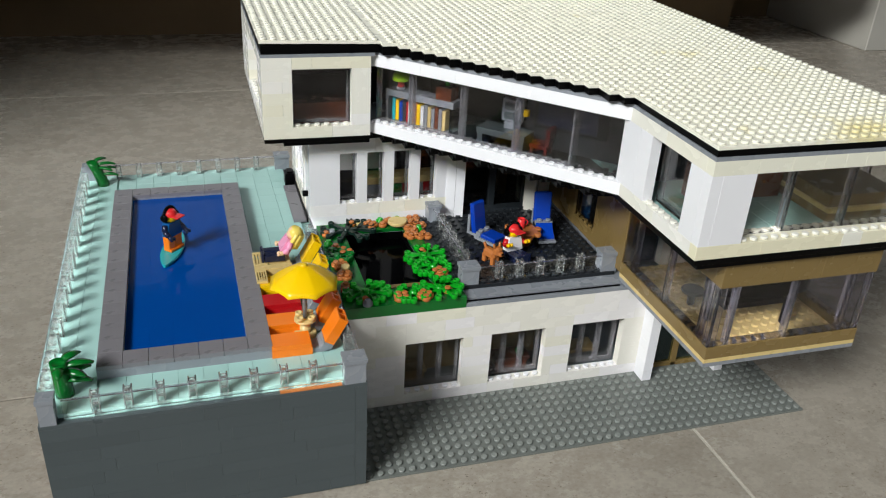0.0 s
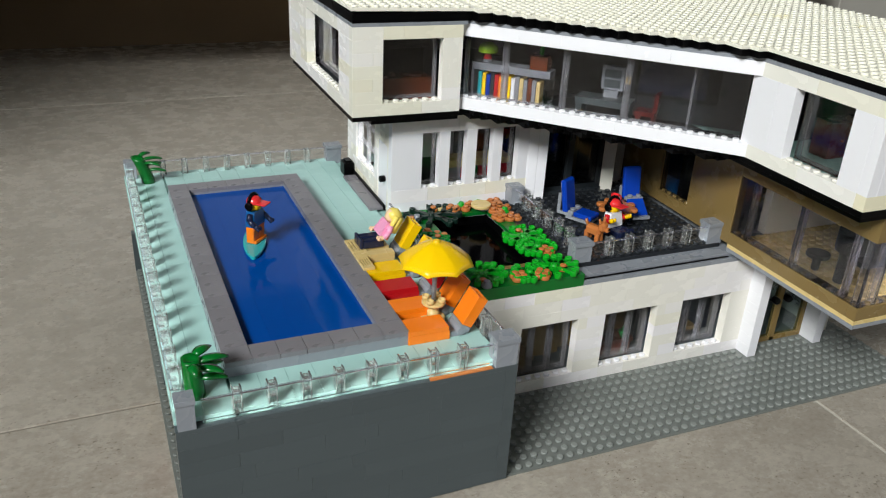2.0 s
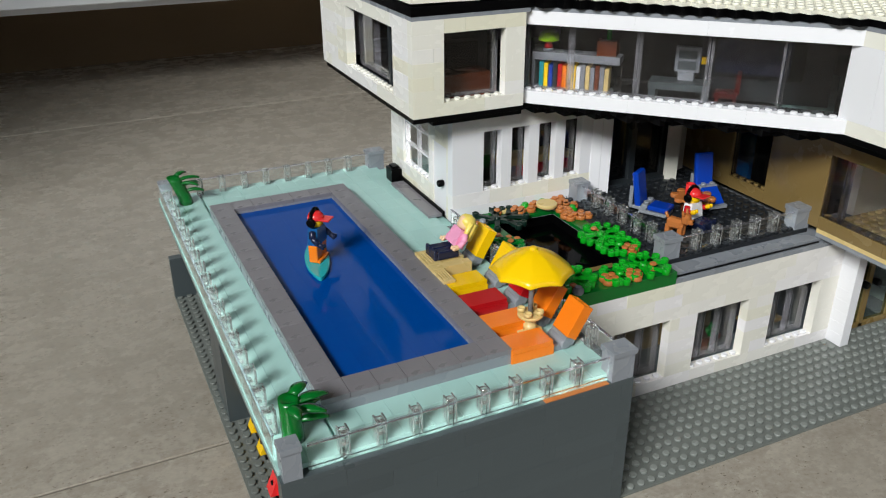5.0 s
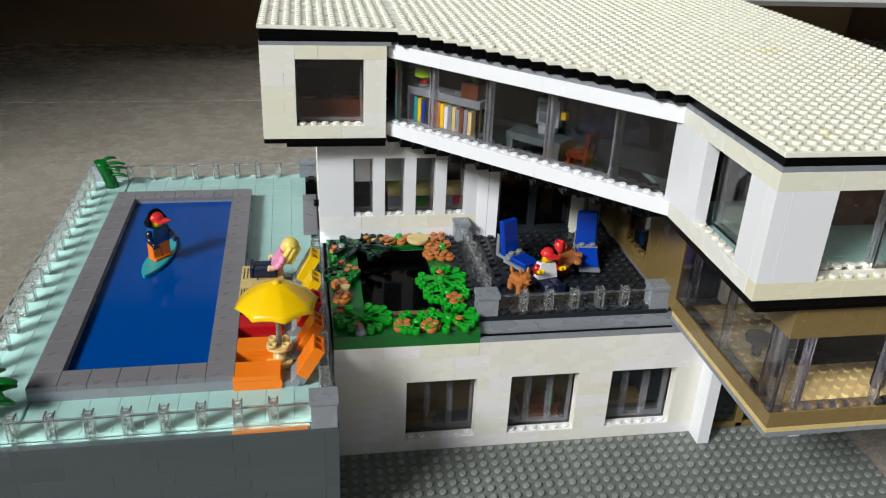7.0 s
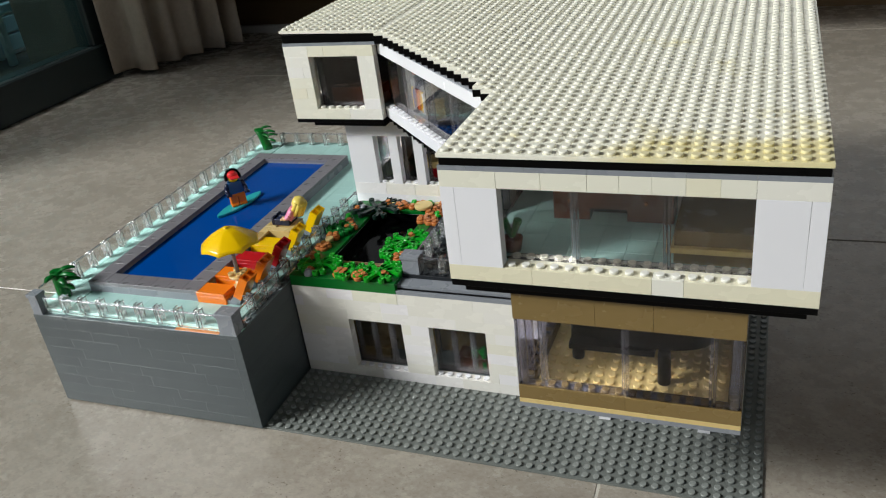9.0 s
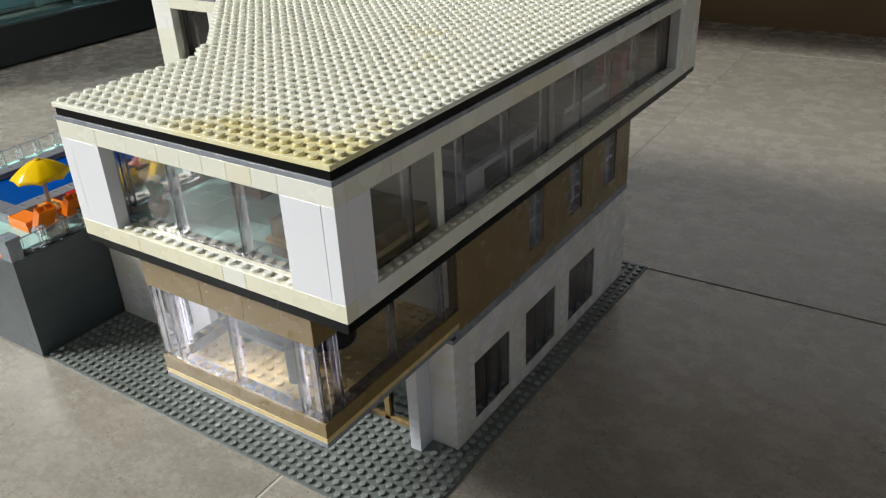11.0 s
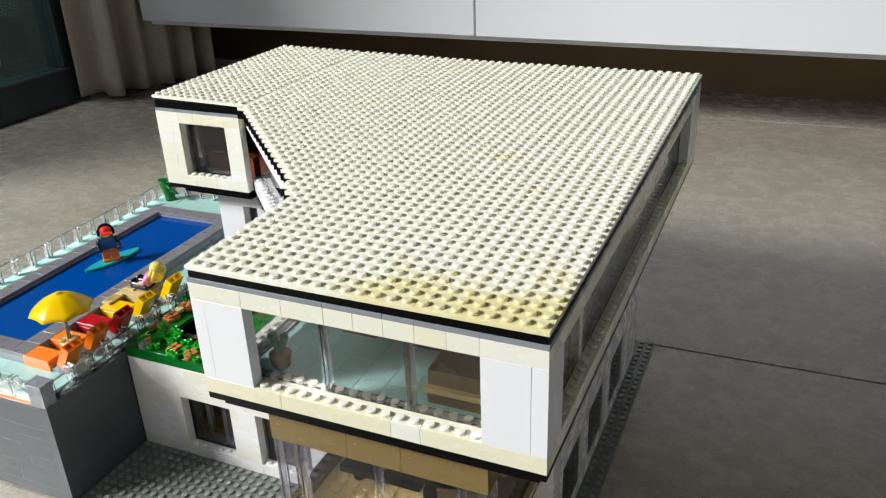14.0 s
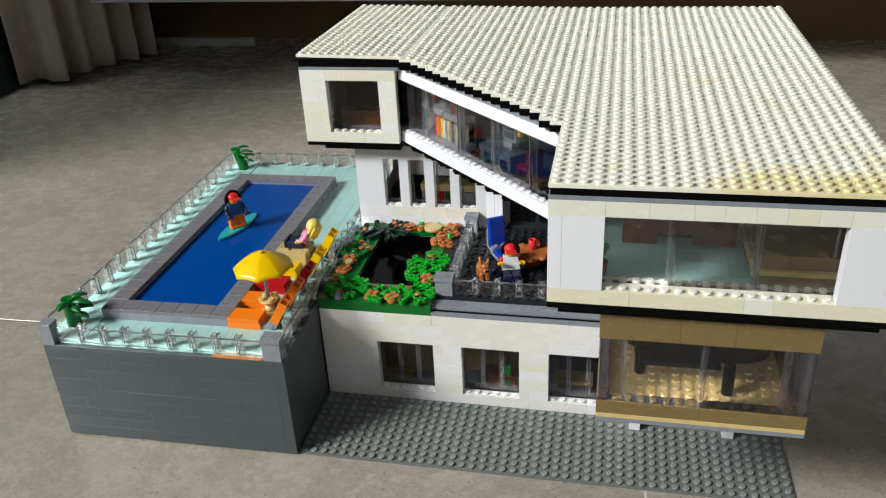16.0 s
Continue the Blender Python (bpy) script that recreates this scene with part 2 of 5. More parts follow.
def panes(parent, axis, u0, n, w, v, z0, z1, mat=None, side=1, flange=0.62, name="pane", shade=False):
    """n upright clear panels of w studs each in a row: a thin sheet with a flange at each end."""
    mat = mat or CLEAR
    for i in range(n):
        a, b = u0 + i * w + 0.03, u0 + (i + 1) * w - 0.03
        sh = Shape()
        t, e2 = 0.1, 0.2
        f0, f1 = (v + t / 2, v + flange) if side > 0 else (v - flange, v - t / 2)
        if axis == "x":
            sh.sbox(a, b, v - t / 2, v + t / 2, z0, z1).use(1)
            for e in (a, b - e2):
                sh.sbox(e, e + e2, f0, f1, z0, z1)
            sh.sbox(a + e2, b - e2, f0, f1, z0, z0 + 0.45)
        else:
            sh.sbox(v - t / 2, v + t / 2, a, b, z0, z1).use(1)
            for e in (a, b - e2):
                sh.sbox(f0, f1, e, e + e2, z0, z1)
            sh.sbox(f0, f1, a + e2, b - e2, z0, z0 + 0.45)
        part(name, sh, [mat, EDGE_SMOKE if mat is SMOKE else EDGE], parent, shadow=shade)


# ---- room ----
def stone(name):
    """Honed travertine-like tile: cloudy patches, fine streaks along the length, dark open pits and light flecks."""
    m, n, l, b = material(name)
    tc = n.new("ShaderNodeTexCoord")
    info = n.new("ShaderNodeObjectInfo")
    mp = n.new("ShaderNodeMapping")
    mp.inputs["Scale"].default_value = (0.75, 1.0, 1.0)
    l.new(tc.outputs["Object"], mp.inputs["Vector"])

    def noise(scale, detail, rough=0.6):
        t = n.new("ShaderNodeTexNoise")
        t.noise_dimensions = '4D'
        t.inputs["Scale"].default_value, t.inputs["Detail"].default_value, t.inputs["Roughness"].default_value = scale, detail, rough
        l.new(mp.outputs[0], t.inputs["Vector"])
        l.new(info.outputs["Random"], t.inputs["W"])
        return t

    def ramp(src, stops):
        r = n.new("ShaderNodeValToRGB")
        for e, (pos, col) in zip(r.color_ramp.elements, (stops[0], stops[-1])):
            e.position, e.color = pos, col
        for pos, col in stops[1:-1]:
            r.color_ramp.elements.new(pos).color = col
        l.new(src.outputs[0], r.inputs[0])
        return r

    def mix(kind, a, c, f=1.0):
        x = n.new("ShaderNodeMix")
        x.data_type, x.blend_type = 'RGBA', kind
        x.inputs[0].default_value = f
        l.new(a, x.inputs[6]), l.new(c, x.inputs[7])
        return x.outputs[2]

    cloud, grain, fine = noise(3.0, 6), noise(42, 10, 0.72), noise(330, 4)
    pits, zone = noise(380, 4, 0.62), noise(30, 4)
    col = ramp(grain, ((0.30, srgb(155, 146, 135)), (0.5, srgb(169, 161, 150)), (0.76, srgb(181, 173, 162)))).outputs[0]
    col = mix('MULTIPLY', col, ramp(cloud, ((0.33, (0.86, 0.85, 0.83, 1)), (0.7, (1.08, 1.075, 1.07, 1)))).outputs[0])
    col = mix('MULTIPLY', col, ramp(fine, ((0.3, (0.82, 0.81, 0.80, 1)), (0.7, (1.13, 1.13, 1.13, 1)))).outputs[0])
    pz = n.new("ShaderNodeMath")
    pz.operation = 'MULTIPLY_ADD'
    l.new(zone.outputs[0], pz.inputs[0])
    pz.inputs[1].default_value = 0.3
    l.new(pits.outputs[0], pz.inputs[2])
    pit = ramp(pz, ((0.472, (0.40, 0.37, 0.34, 1)), (0.505, (0.84, 0.82, 0.80, 1)), (0.54, (1, 1, 1, 1)), (0.78, (1, 1, 1, 1)), (0.86, (1.015, 1.015, 1.015, 1))))
    col = mix('MULTIPLY', col, pit.outputs[0])
    l.new(col, b.inputs["Base Color"])
    rr = n.new("ShaderNodeMapRange")
    rr.inputs["From Min"].default_value, rr.inputs["From Max"].default_value = 0.3, 0.7
    rr.inputs["To Min"].default_value, rr.inputs["To Max"].default_value = 0.22, 0.32
    l.new(grain.outputs[0], rr.inputs["Value"])
    l.new(rr.outputs[0], b.inputs["Roughness"])
    bump = n.new("ShaderNodeBump")
    bump.inputs["Strength"].default_value, bump.inputs["Distance"].default_value = 0.13, 0.0008
    l.new(pit.outputs[0], bump.inputs["Height"])
    l.new(bump.outputs[0], b.inputs["Normal"])
    return m


def paint(name, rgb, rough=0.6, scale=9, amount=0.06, relief=0.15):
    m, n, l, b = material(name)
    tc = n.new("ShaderNodeTexCoord")
    t = n.new("ShaderNodeTexNoise")
    t.inputs["Scale"].default_value, t.inputs["Detail"].default_value = scale, 8
    l.new(tc.outputs["Object"], t.inputs["Vector"])
    mr = n.new("ShaderNodeMapRange")
    mr.inputs["To Min"].default_value, mr.inputs["To Max"].default_value = 1 - amount, 1 + amount
    l.new(t.outputs[0], mr.inputs["Value"])
    hsv = n.new("ShaderNodeHueSaturation")
    hsv.inputs["Color"].default_value = srgb(*rgb)
    l.new(mr.outputs[0], hsv.inputs["Value"])
    l.new(hsv.outputs[0], b.inputs["Base Color"])
    b.inputs["Roughness"].default_value = rough
    bump = n.new("ShaderNodeBump")
    bump.inputs["Strength"].default_value, bump.inputs["Distance"].default_value = relief, 0.001
    l.new(t.outputs[0], bump.inputs["Height"])
    l.new(bump.outputs[0], b.inputs["Normal"])
    return m


FLOORSTONE = stone("floor_stone_tile")
GROUT = paint("grout", (116, 109, 99), 0.9, 80, 0.2)
WALLPAINT = paint("wall_paint", (176, 172, 164), 0.7)
# kept dark so that unseen walls return little light
ROOMPAINT = paint("room_paint", (92, 87, 80), 0.7)
DARKWALL = paint("brown_plinth_board", (124, 101, 70), 0.5, 5, 0.15)
LACQUER = paint("white_lacquer", (226, 226, 230), 0.3, 3, 0.015, 0.02)
FRAME = paint("dark_aluminium", (48, 58, 58), 0.4, 30, 0.1)
CLOTH = paint("curtain_cloth", (176, 163, 146), 0.9, 120, 0.15, 0.5)
TEAL = paint("outside_shutter_teal", (160, 190, 198), 0.5, 12, 0.15)
PALETEAL = paint("pale_garden_paint", (190, 205, 205), 0.5, 12, 0.08)

XW, YS, TOP = -3.7, -3.9, 4.2      # far west and south faces of the room, ceiling height
floor = single("floor", Shape().box(XW, 3.0, YS, 1.6, -0.02, -0.0010), GROUT, "grout bed of the tiled stone floor", "floor", "structure")
TP, LAY = 100.7, Matrix.Translation((34.6 * S, 10 * S, 0)) @ Matrix.Rotation(radians(1.2), 4, 'Z')
for ci, off in ((-2, 10.6), (-1, 37.6), (0, 10.6), (1, 37.6), (2, 10.6)):
    xa, xb = 2 * TP * (ci - 1), 2 * TP * ci
    for ri in range(-6, 2):
        ya, yb = off + TP * ri, off + TP * (ri + 1)
        x0, x1, y0, y1 = max(xa * S, XW - 0.3), min(xb * S, 2.75), max(ya * S, YS), min(yb * S, 1.62)
        if x1 < -1.0 and y1 > 0.13:      # stops at the corner of the glazed wall
            y1 = 0.13
        if x0 < -1.45 < x1 and y0 > 0.1:
            x0 = -1.45
        if x1 - x0 < 0.05 or y1 - y0 < 0.05:
            continue
        cx, cy = (x0 + x1) / 2, (y0 + y1) / 2
        sh = Shape().box(x0 - cx + 0.0010, x1 - cx - 0.0010, y0 - cy + 0.0011, y1 - cy - 0.0011, -0.008, 0, 0.0005)
        ob = new("tile", sh.mesh("tile", FLOORSTONE))
        ob.parent, ob.matrix_local = floor, LAY @ Matrix.Translation((cx, cy, 0))


# light catching in the front joint, put into a paler strip
ob = single("grout_line", Shape().box(-0.0011, 0.0011, YS, -6 * S, -0.0008, -0.0004, 0.0001), paint("lit_grout", (196, 190, 178), 0.9, 80, 0.12), "grout line painted pale for the light it catches", "grout", "structure")
ob.matrix_world = LAY
STONEGROUT = paint("stone_grout", (156, 149, 138), 0.8, 80, 0.12)
ob = single("grout_line", Shape().box(-0.0011, 0.0011, 40 * S, 1.25, -0.0008, -0.0003, 0.0001), STONEGROUT, "stone coloured grout line behind the toy house", "grout", "structure")
ob.matrix_world = LAY
ob = single("grout_line", Shape().box(-1.25, -0.01, (10.6 + TP) * S - 0.0011, (10.6 + TP) * S + 0.0011, -0.0008, -0.0003, 0.0001), paint("light_grout", (188, 181, 169), 0.8, 80, 0.12), "light grout line between the far stone tiles", "grout", "structure")
ob.matrix_world = LAY


def window_wall(name, axis, a0, a1, v0, v1, opening, label):
    """A wall along x or y with one rectangular opening (from, to, sill, head)."""
    p, q, z0, z1 = opening
    s = Shape()
    for u0, u1, za, zb in ((a0, a1, 0, z0), (a0, a1, z1, TOP), (a0, p, z0, z1), (q, a1, z0, z1)):
        s.box(u0, u1, v0, v1, za, zb) if axis == "x" else s.box(v0, v1, u0, u1, za, zb)
    return single(name, s, ROOMPAINT, label, "wall", "structure")


# added unseen ceiling and three walls: dark to limit bounce, openings for the lamps
single("ceiling", Shape().box(XW, 3.0, YS, 1.6, TOP, TOP + 0.1), ROOMPAINT, "plain grey beige ceiling of the room", "ceiling", "structure")
window_wall("wall_east", "y", YS, 1.6, 2.9, 3.0, (-1.65, 0.15, 0.5, 1.5), "unseen room wall with an opening for the side lamp")
window_wall("wall_south", "x", XW, 2.9, YS - 0.1, YS, (-0.85, 1.25, 1.35, 2.65), "unseen room wall with an opening for the rear lamp")
window_wall("wall_bay", "y", YS - 0.1, 0.25, XW - 0.1, XW, (-3.5, -1.6, 2.3, 4.0), "unseen added wall with an opening behind the key lamp")
single("wall_north", Shape().box(-1.2, 1.22, 1.37, 1.60, 0, TOP).box(1.22, 2.9, 1.5, 1.6, 0, TOP), DARKWALL, "brown wall board behind the hanging cabinet", "wall", "structure")
# the glazed west side: wall stub and sliding door; the return wall is unseen, added
single("wall_west", Shape().box(-1.2, -1.0, 0.98, 1.37, 0, TOP).box(-1.2, -1.0, 0.25, 0.98, 2.15, TOP).box(XW, -1.0, 0.21, 0.25, 0, TOP),
       ROOMPAINT, "painted wall round the sliding glass door", "wall", "structure")


door = thing("sliding_glass_door", (-116, 40, 0), "dark framed sliding door of teal tinted glass", "door", kind="structure")
part("sill_rail", Shape().box(-1.0, -0.94, 0.255, 0.98, 0.0, 0.075, 0.003), FRAME, door)
part("head_rail", Shape().box(-1.0, -0.9, 0.255, 0.98, 2.09, 2.15, 0.003), FRAME, door)
for y in (0.96, 0.29):
    part("stile", Shape().box(-0.995, -0.945, y - 0.035, y + 0.02, 0.075, 2.09, 0.003), FRAME, door)
part("pane", Shape().box(-0.962, -0.956, 0.31, 0.94, 0.075, 2.09, 0.0005), clear("door_glass", (0.58, 0.92, 0.93), 0.02, 1.45), door, shadow=False)
stool = thing("garden_stool", (-168, 126, 0), "pale moulded garden stool outside the glass door", "stool")
part("seat", Shape().box(-1.50, -1.30, 0.93, 1.13, 0.145, 0.175, 0.012).box(-1.31, -1.295, 0.95, 1.11, 0.125, 0.15, 0.004), TEAL, stool)
for x in (-1.345, -1.47):
    for y in (0.965, 1.06):
        part("leg", Shape().box(x - 0.008, x + 0.008, y - 0.009, y + 0.009, 0.0, 0.147, 0.002), PALETEAL, stool)
shut = thing("slatted_shutter", (-178, 88, 0), "blue grey slatted shutter outside the glass door", "shutter")
for y0, y1 in ((0.28, 0.914), (1.10, 1.245)):
    for y in (y0, y1 - 0.012):
        part("post", Shape().box(-1.44, -1.425, y, y + 0.012, 0, 2.1, 0.002), PALETEAL, shut)
    for k in range(46):
        part("slat", Shape().box(-1.44, -1.43, y0 + 0.013, y1 - 0.013, 0.012 + 0.045 * k, 0.052 + 0.045 * k, 0.002), TEAL, shut)
part("backing", Shape().box(-1.46, -1.445, 0.28, 1.245, 0, 2.1, 0.002), LACQUER, shut)
single("ground", Shape().box(-40, -1.2, 0.26, 40, -0.06, -0.003), GROUT, "plain paved ground outside the glass door", "ground", "structure")

cab = thing("hanging_cabinet", (0, 130, 43.75), "long white lacquered cabinet hung on the wall clear of the floor", "cabinet")
part("carcass", Shape().box(-0.812, 1.30, 1.062, 1.365, 0.146, 0.60, 0.001), LACQUER, cab)
for a, b in ((-0.815, -0.063), (-0.060, 0.69), (0.693, 1.30)):
    part("door", Shape().box(a, b, 1.04, 1.06, 0.157, 0.602, 0.0012), LACQUER, cab)
single("wall_pier", Shape().box(1.425, 2.9, 1.12, 1.5, 0, 3.5, 0.002), WALLPAINT, "light grey painted wall pier", "wall", "structure")
# pale strip just in front of the wall foot
single("skirting_board", Shape().box(-0.86, -0.58, 1.300, 1.312, 0.0, 0.018, 0.001), WALLPAINT, "short pale strip near the wall foot", "skirting", "structure")
cu = Shape()
ny = 90
prof = []
for i in range(ny + 1):
    u = i / ny
    q = u * 0.32
    bx, by, nx, nyy = (-0.925 + 0.85 * q, 0.935 + 0.52 * q, -0.52, 0.85) if q < 0.06 else (-0.874 + 0.38 * (q - 0.06), 0.966 + 0.92 * (q - 0.06), -0.92, 0.38)
    fold = math.sin(2 * math.pi * 5.2 * u ** 1.35) * (0.022 + 0.012 * math.sin(9 * u))
    prof.append((bx + nx * fold, by + nyy * fold))
vs, fs = [], []
for k, z in enumerate((0.012, 0.05, 0.4, 1.0, 2.14)):
    for x, y in prof:
        vs.append((x + 0.006 * math.sin(z * 5), y, z))
for k in range(4):
    for i in range(ny):
        a = k * (ny + 1) + i
        fs.append((a, a + 1, a + ny + 2, a + ny + 1))
cu.add(vs, fs, True)
ob = single("curtain", cu, CLOTH, "grey beige floor length curtain gathered in folds", "curtain")
md = ob.modifiers.new("thickness", 'SOLIDIFY')
md.thickness = 0.003

# ---- lower storey ----
low = thing("lower_storey", (24, 24, 0), "white brick toy ground floor on a grey studded baseplate", "toy house")
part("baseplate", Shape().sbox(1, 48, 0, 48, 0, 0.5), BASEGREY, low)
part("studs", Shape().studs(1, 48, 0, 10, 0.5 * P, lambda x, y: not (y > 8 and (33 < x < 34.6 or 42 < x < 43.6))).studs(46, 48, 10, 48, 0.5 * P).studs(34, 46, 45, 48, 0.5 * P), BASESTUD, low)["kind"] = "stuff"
WZ = 0.5
fw = [(a, a + 6, 3.5, 18.5) for a in (7, 16, 25)]
brick_wall(low, WHITE_LOW, "x", 1, 33.3, 10, 11, WZ, 9, fw, seed=3)
rw = [(a, a + 6, 3.5, 18.5) for a in (13, 22, 31)]
brick_wall(low, WHITE_LOW, "y", 11, 45, 45, 46, WZ, 9, rw, seed=4)
brick(low, WHITE_AGED, 8, 9.96, 24.5, 5, 0.5, 3)
brick_wall(low, WHITE_LOW, "x", 43.4, 46, 10, 11, WZ, 9, seed=5)
for x in (33.3, 42.3):
    brick_wall(low, WHITE_BRIGHT, "x", x, x + 1.1, 8.2, 10.2, WZ, 9, lengths=(2,), seed=6)
sill = Shape()
for a in (7, 16, 25):
    sill.studs(a, a + 6, 10, 11, 3.5 * P)
for a in (13, 22, 31):
    sill.studs(44.9, 45.9, a, a + 6, 3.5 * P)
part("sill_studs", sill, WHITE_BRIGHT, low)["kind"] = "stuff"
for a in (7, 16, 25):
    panes(low, "x", a, 3, 2, 11.3, 3.5, 18.5, SMOKE)
for a in (13, 22, 31):
    panes(low, "y", a, 3, 2, 45.85, 3.5, 18.5, SMOKE, side=-1)
part("back_wall", Shape().sbox(1, 45, 44, 45, 0.5, 27.5), WHITE, low)
part("side_wall", Shape().sbox(1, 2, 11, 44, 0.5, 27.5), WHITE, low)
part("inner_floor", Shape().sbox(2.1, 44.9, 11.1, 43.9, 0.5, 0.8), DGREY, low)
# slab over the lower storey, left open over the pit
for i, (a, b, c, d) in enumerate(((13, 46, 10, 13), (1, 13, 11, 13), (1, 3.8, 13, 26), (10.5, 46, 13, 26), (1, 46, 26, 45))):
    part("slab", Shape().sbox(a, b, c, d, 27.5, 28.5), LGREY, low)
    part("slab", Shape().sbox(a, b, c + (0.5 if c == 10 else 0), d, 28.5, 29.5), LGREY, low)

# black strip standing in for the shade in the gap between the slabs
part("dark_strip", Shape().sbox(13.1, 29.9, 10.3, 10.48, 28.5, 28.8), BLACK, low)

# ---- middle storey ----
mid = thing("middle_storey", (24, 24, 29.5), "white and dark tan brick toy middle floor with a glazed bay", "toy house")
MWX = (3.75, 6.8, 9.85, 12.87)
mw = [(a, a + 1.9, 36.5, 51.5) for a in MWX]
brick(mid, WHITE_BRIGHT, 0.4, 28.2, 29.5, 8, 1, 3.5)
brick(mid, WHITE_BRIGHT, 8.4, 28.2, 29.5, 7.8, 1, 3.5)
for u0, u1 in ((0.4, 4.5), (4.5, 8.2), (8.2, 11.2), (11.2, 16.2)):
    brick(mid, WHITE, u0, 28.2, 33, u1 - u0, 1, 3.5)
for p, q in cut(0.4, 16.2, [(h[0], h[1]) for h in mw]):
    brick(mid, WHITE_BRIGHT, p, 28.2, 36.5, q - p, 1, 15)
brick(mid, WHITE, 0.4, 28.2, 51.5, 7.3, 1, 4.5)
brick(mid, WHITE, 7.7, 28.2, 51.5, 8.5, 1, 4.5)
brick_wall(mid, WHITE, "y", 29.2, 44, 0.4, 1.4, 29.5, 9, [(29.6, 32.8, 29, 48), (33.8, 40.6, 35.5, 53)], seed=8)
for u in (0, 1.06):
    part("column", Shape().sbox(u, u + 1.04, 0, 2, 30.5, 56.4).turned(Matrix.Translation((16.05 * S, 28.12 * S, 0)) @ Matrix.Rotation(radians(-19), 4, 'Z')), WHITE_BRIGHT, mid)
sh = Shape()
for a in MWX:
    sh.studs(a - 0.05, a + 1.95, 28.2, 29.2, 36.5 * P)
    panes(mid, "x", a - 0.02, 1, 1.94, 29.4, 36.5, 51.5, SMOKE)
part("sill_studs", sh, WHITE_BRIGHT, mid)["kind"] = "stuff"
part("terrace_floor", Shape().sbox(13, 30, 12, 34, 29.5, 30.5), DECK, mid)
part("terrace_studs", Shape().studs(13, 30, 12, 34, 30.5 * P), DECK, mid)["kind"] = "stuff"
# dark tan walls


def slabs(v, z0, z1, cuts, holes, za, zb):
    """Smooth full-height panels one stud thick along y, with openings between za and zb."""
    for p, q in zip(cuts, cuts[1:]):
        if (p, q) in holes:
            brick(mid, DKTAN, v, p, z0, 1, q - p, za - z0, "panel")
            brick(mid, DKTAN, v, p, zb, 1, q - p, z1 - zb, "panel")
        else:
            brick(mid, DKTAN, v, p, z0, 1, q - p, z1 - z0, "panel")


slabs(30, 31.5, 55.5, (11, 18, 23, 34), [(18, 23)], 34.5, 49.5)
part("bay_inner_wall", Shape().sbox(34.6, 44.98, 11, 12, 32.5, 55.4), WHITE, mid)
# charcoal sheet: the shade of an open doorway put into its colour
part("bay_inner_wall", Shape().sbox(31.02, 34.5, 12.2, 13, 32.5, 55.4), CHARCOAL, mid)
slabs(45, 31.5, 55.5, (11, 22.6, 25.4, 30.6, 33.4, 38.6, 41.4, 45), [(22.6, 25.4), (30.6, 33.4), (38.6, 41.4)], 34, 51)
part("tan_plate", Shape().sbox(45, 46, 11, 45, 29.5, 31.5), DKTAN, mid)
part("back_wall", Shape().sbox(1.4, 45, 44, 45, 29.5, 56), WHITE, mid)
# bay
part("bay_plate", Shape().sbox(30, 46, -5, 11, 29.5, 30.5), LGREY, mid)
part("bay_plate", Shape().sbox(30, 46, -5, 11, 30.5, 31.5), TAN, mid)
part("bay_floor", Shape().sbox(31, 45, -4, 11, 31.5, 32.5), TAN, mid)
part("bay_floor_studs", Shape().studs(31, 45, -4, 11, 32.5 * P), TAN, mid)["kind"] = "stuff"
brick_wall(mid, DKTAN, "x", 30, 46, -5, -4, 31.5, 1, lengths=(6, 8), seed=11)
brick_wall(mid, DKTAN, "y", -4, 11, 30, 31, 31.5, 1, lengths=(6, 8), seed=12)
brick_wall(mid, DKTAN, "y", -4, 11, 45, 46, 31.5, 1, lengths=(6, 8), seed=13)
for p, q in zip((30, 36, 40), (36, 40, 46)):
    brick(mid, DKTAN, p, -5, 49.5, q - p, 1, 6)
for p, q in zip((-4, 2, 8), (2, 8, 11)):
    brick(mid, DKTAN, 30, p, 49.5, 1, q - p, 6)
for p, q in zip((-4, 2, 8), (2, 8, 11)):
    brick(mid, DKTAN, 45, p, 49.5, 1, q - p, 6)
u = 30
for w in (2, 6, 6, 2):
    panes(mid, "x", u, 1, w, -4.8, 34.5, 49.5, CLEAR_VIOLET, shade=u > 36)
    u += w
u = -5
for w in (2, 6, 6, 2):
    panes(mid, "y", u + 0.1, 1, w, 30.2, 34.5, 49.5, CLEAR_VIOLET, shade=True)
    panes(mid, "y", u + 0.1, 1, w, 45.8, 34.5, 49.5, CLEAR_VIOLET, side=-1)
    u += w

for a, b, c, d in ((32, 44, -4.72, -4.05), (30.28, 30.95, -3, 9), (45.05, 45.72, -3, 9)):
    part("clear_foot", Shape().sbox(a, b, c, d, 34.5, 35.1), EDGE, mid, shadow=False)
part("sill_studs", Shape().studs(30, 46, -4.9, -3.9, 34.5 * P).studs(30.12, 31.12, -4, 11, 34.5 * P).studs(44.88, 45.88, -4, 11, 34.5 * P), DKTAN, mid)["kind"] = "stuff"

# ---- upper storey ----
up = thing("upper_storey", (24, 24, 55.5), "white brick toy top floor overhanging on black plates", "toy house")
UZ = 58.5


def diag(x):
    """Front line of the slanting glazed wall."""
    return 27 - (x - 6.7) * (20.0 / 19.3)


def run_of(axis, cuts, v, z, dz, mat):
    """A course of pieces one stud deep, split at the given joints."""
    for p, q in zip(cuts, cuts[1:]):
        if axis == "x":
            brick(up, mat, p, v, z, q - p, 1, dz)
        else:
            brick(up, mat, v, p, z, 1, q - p, dz)


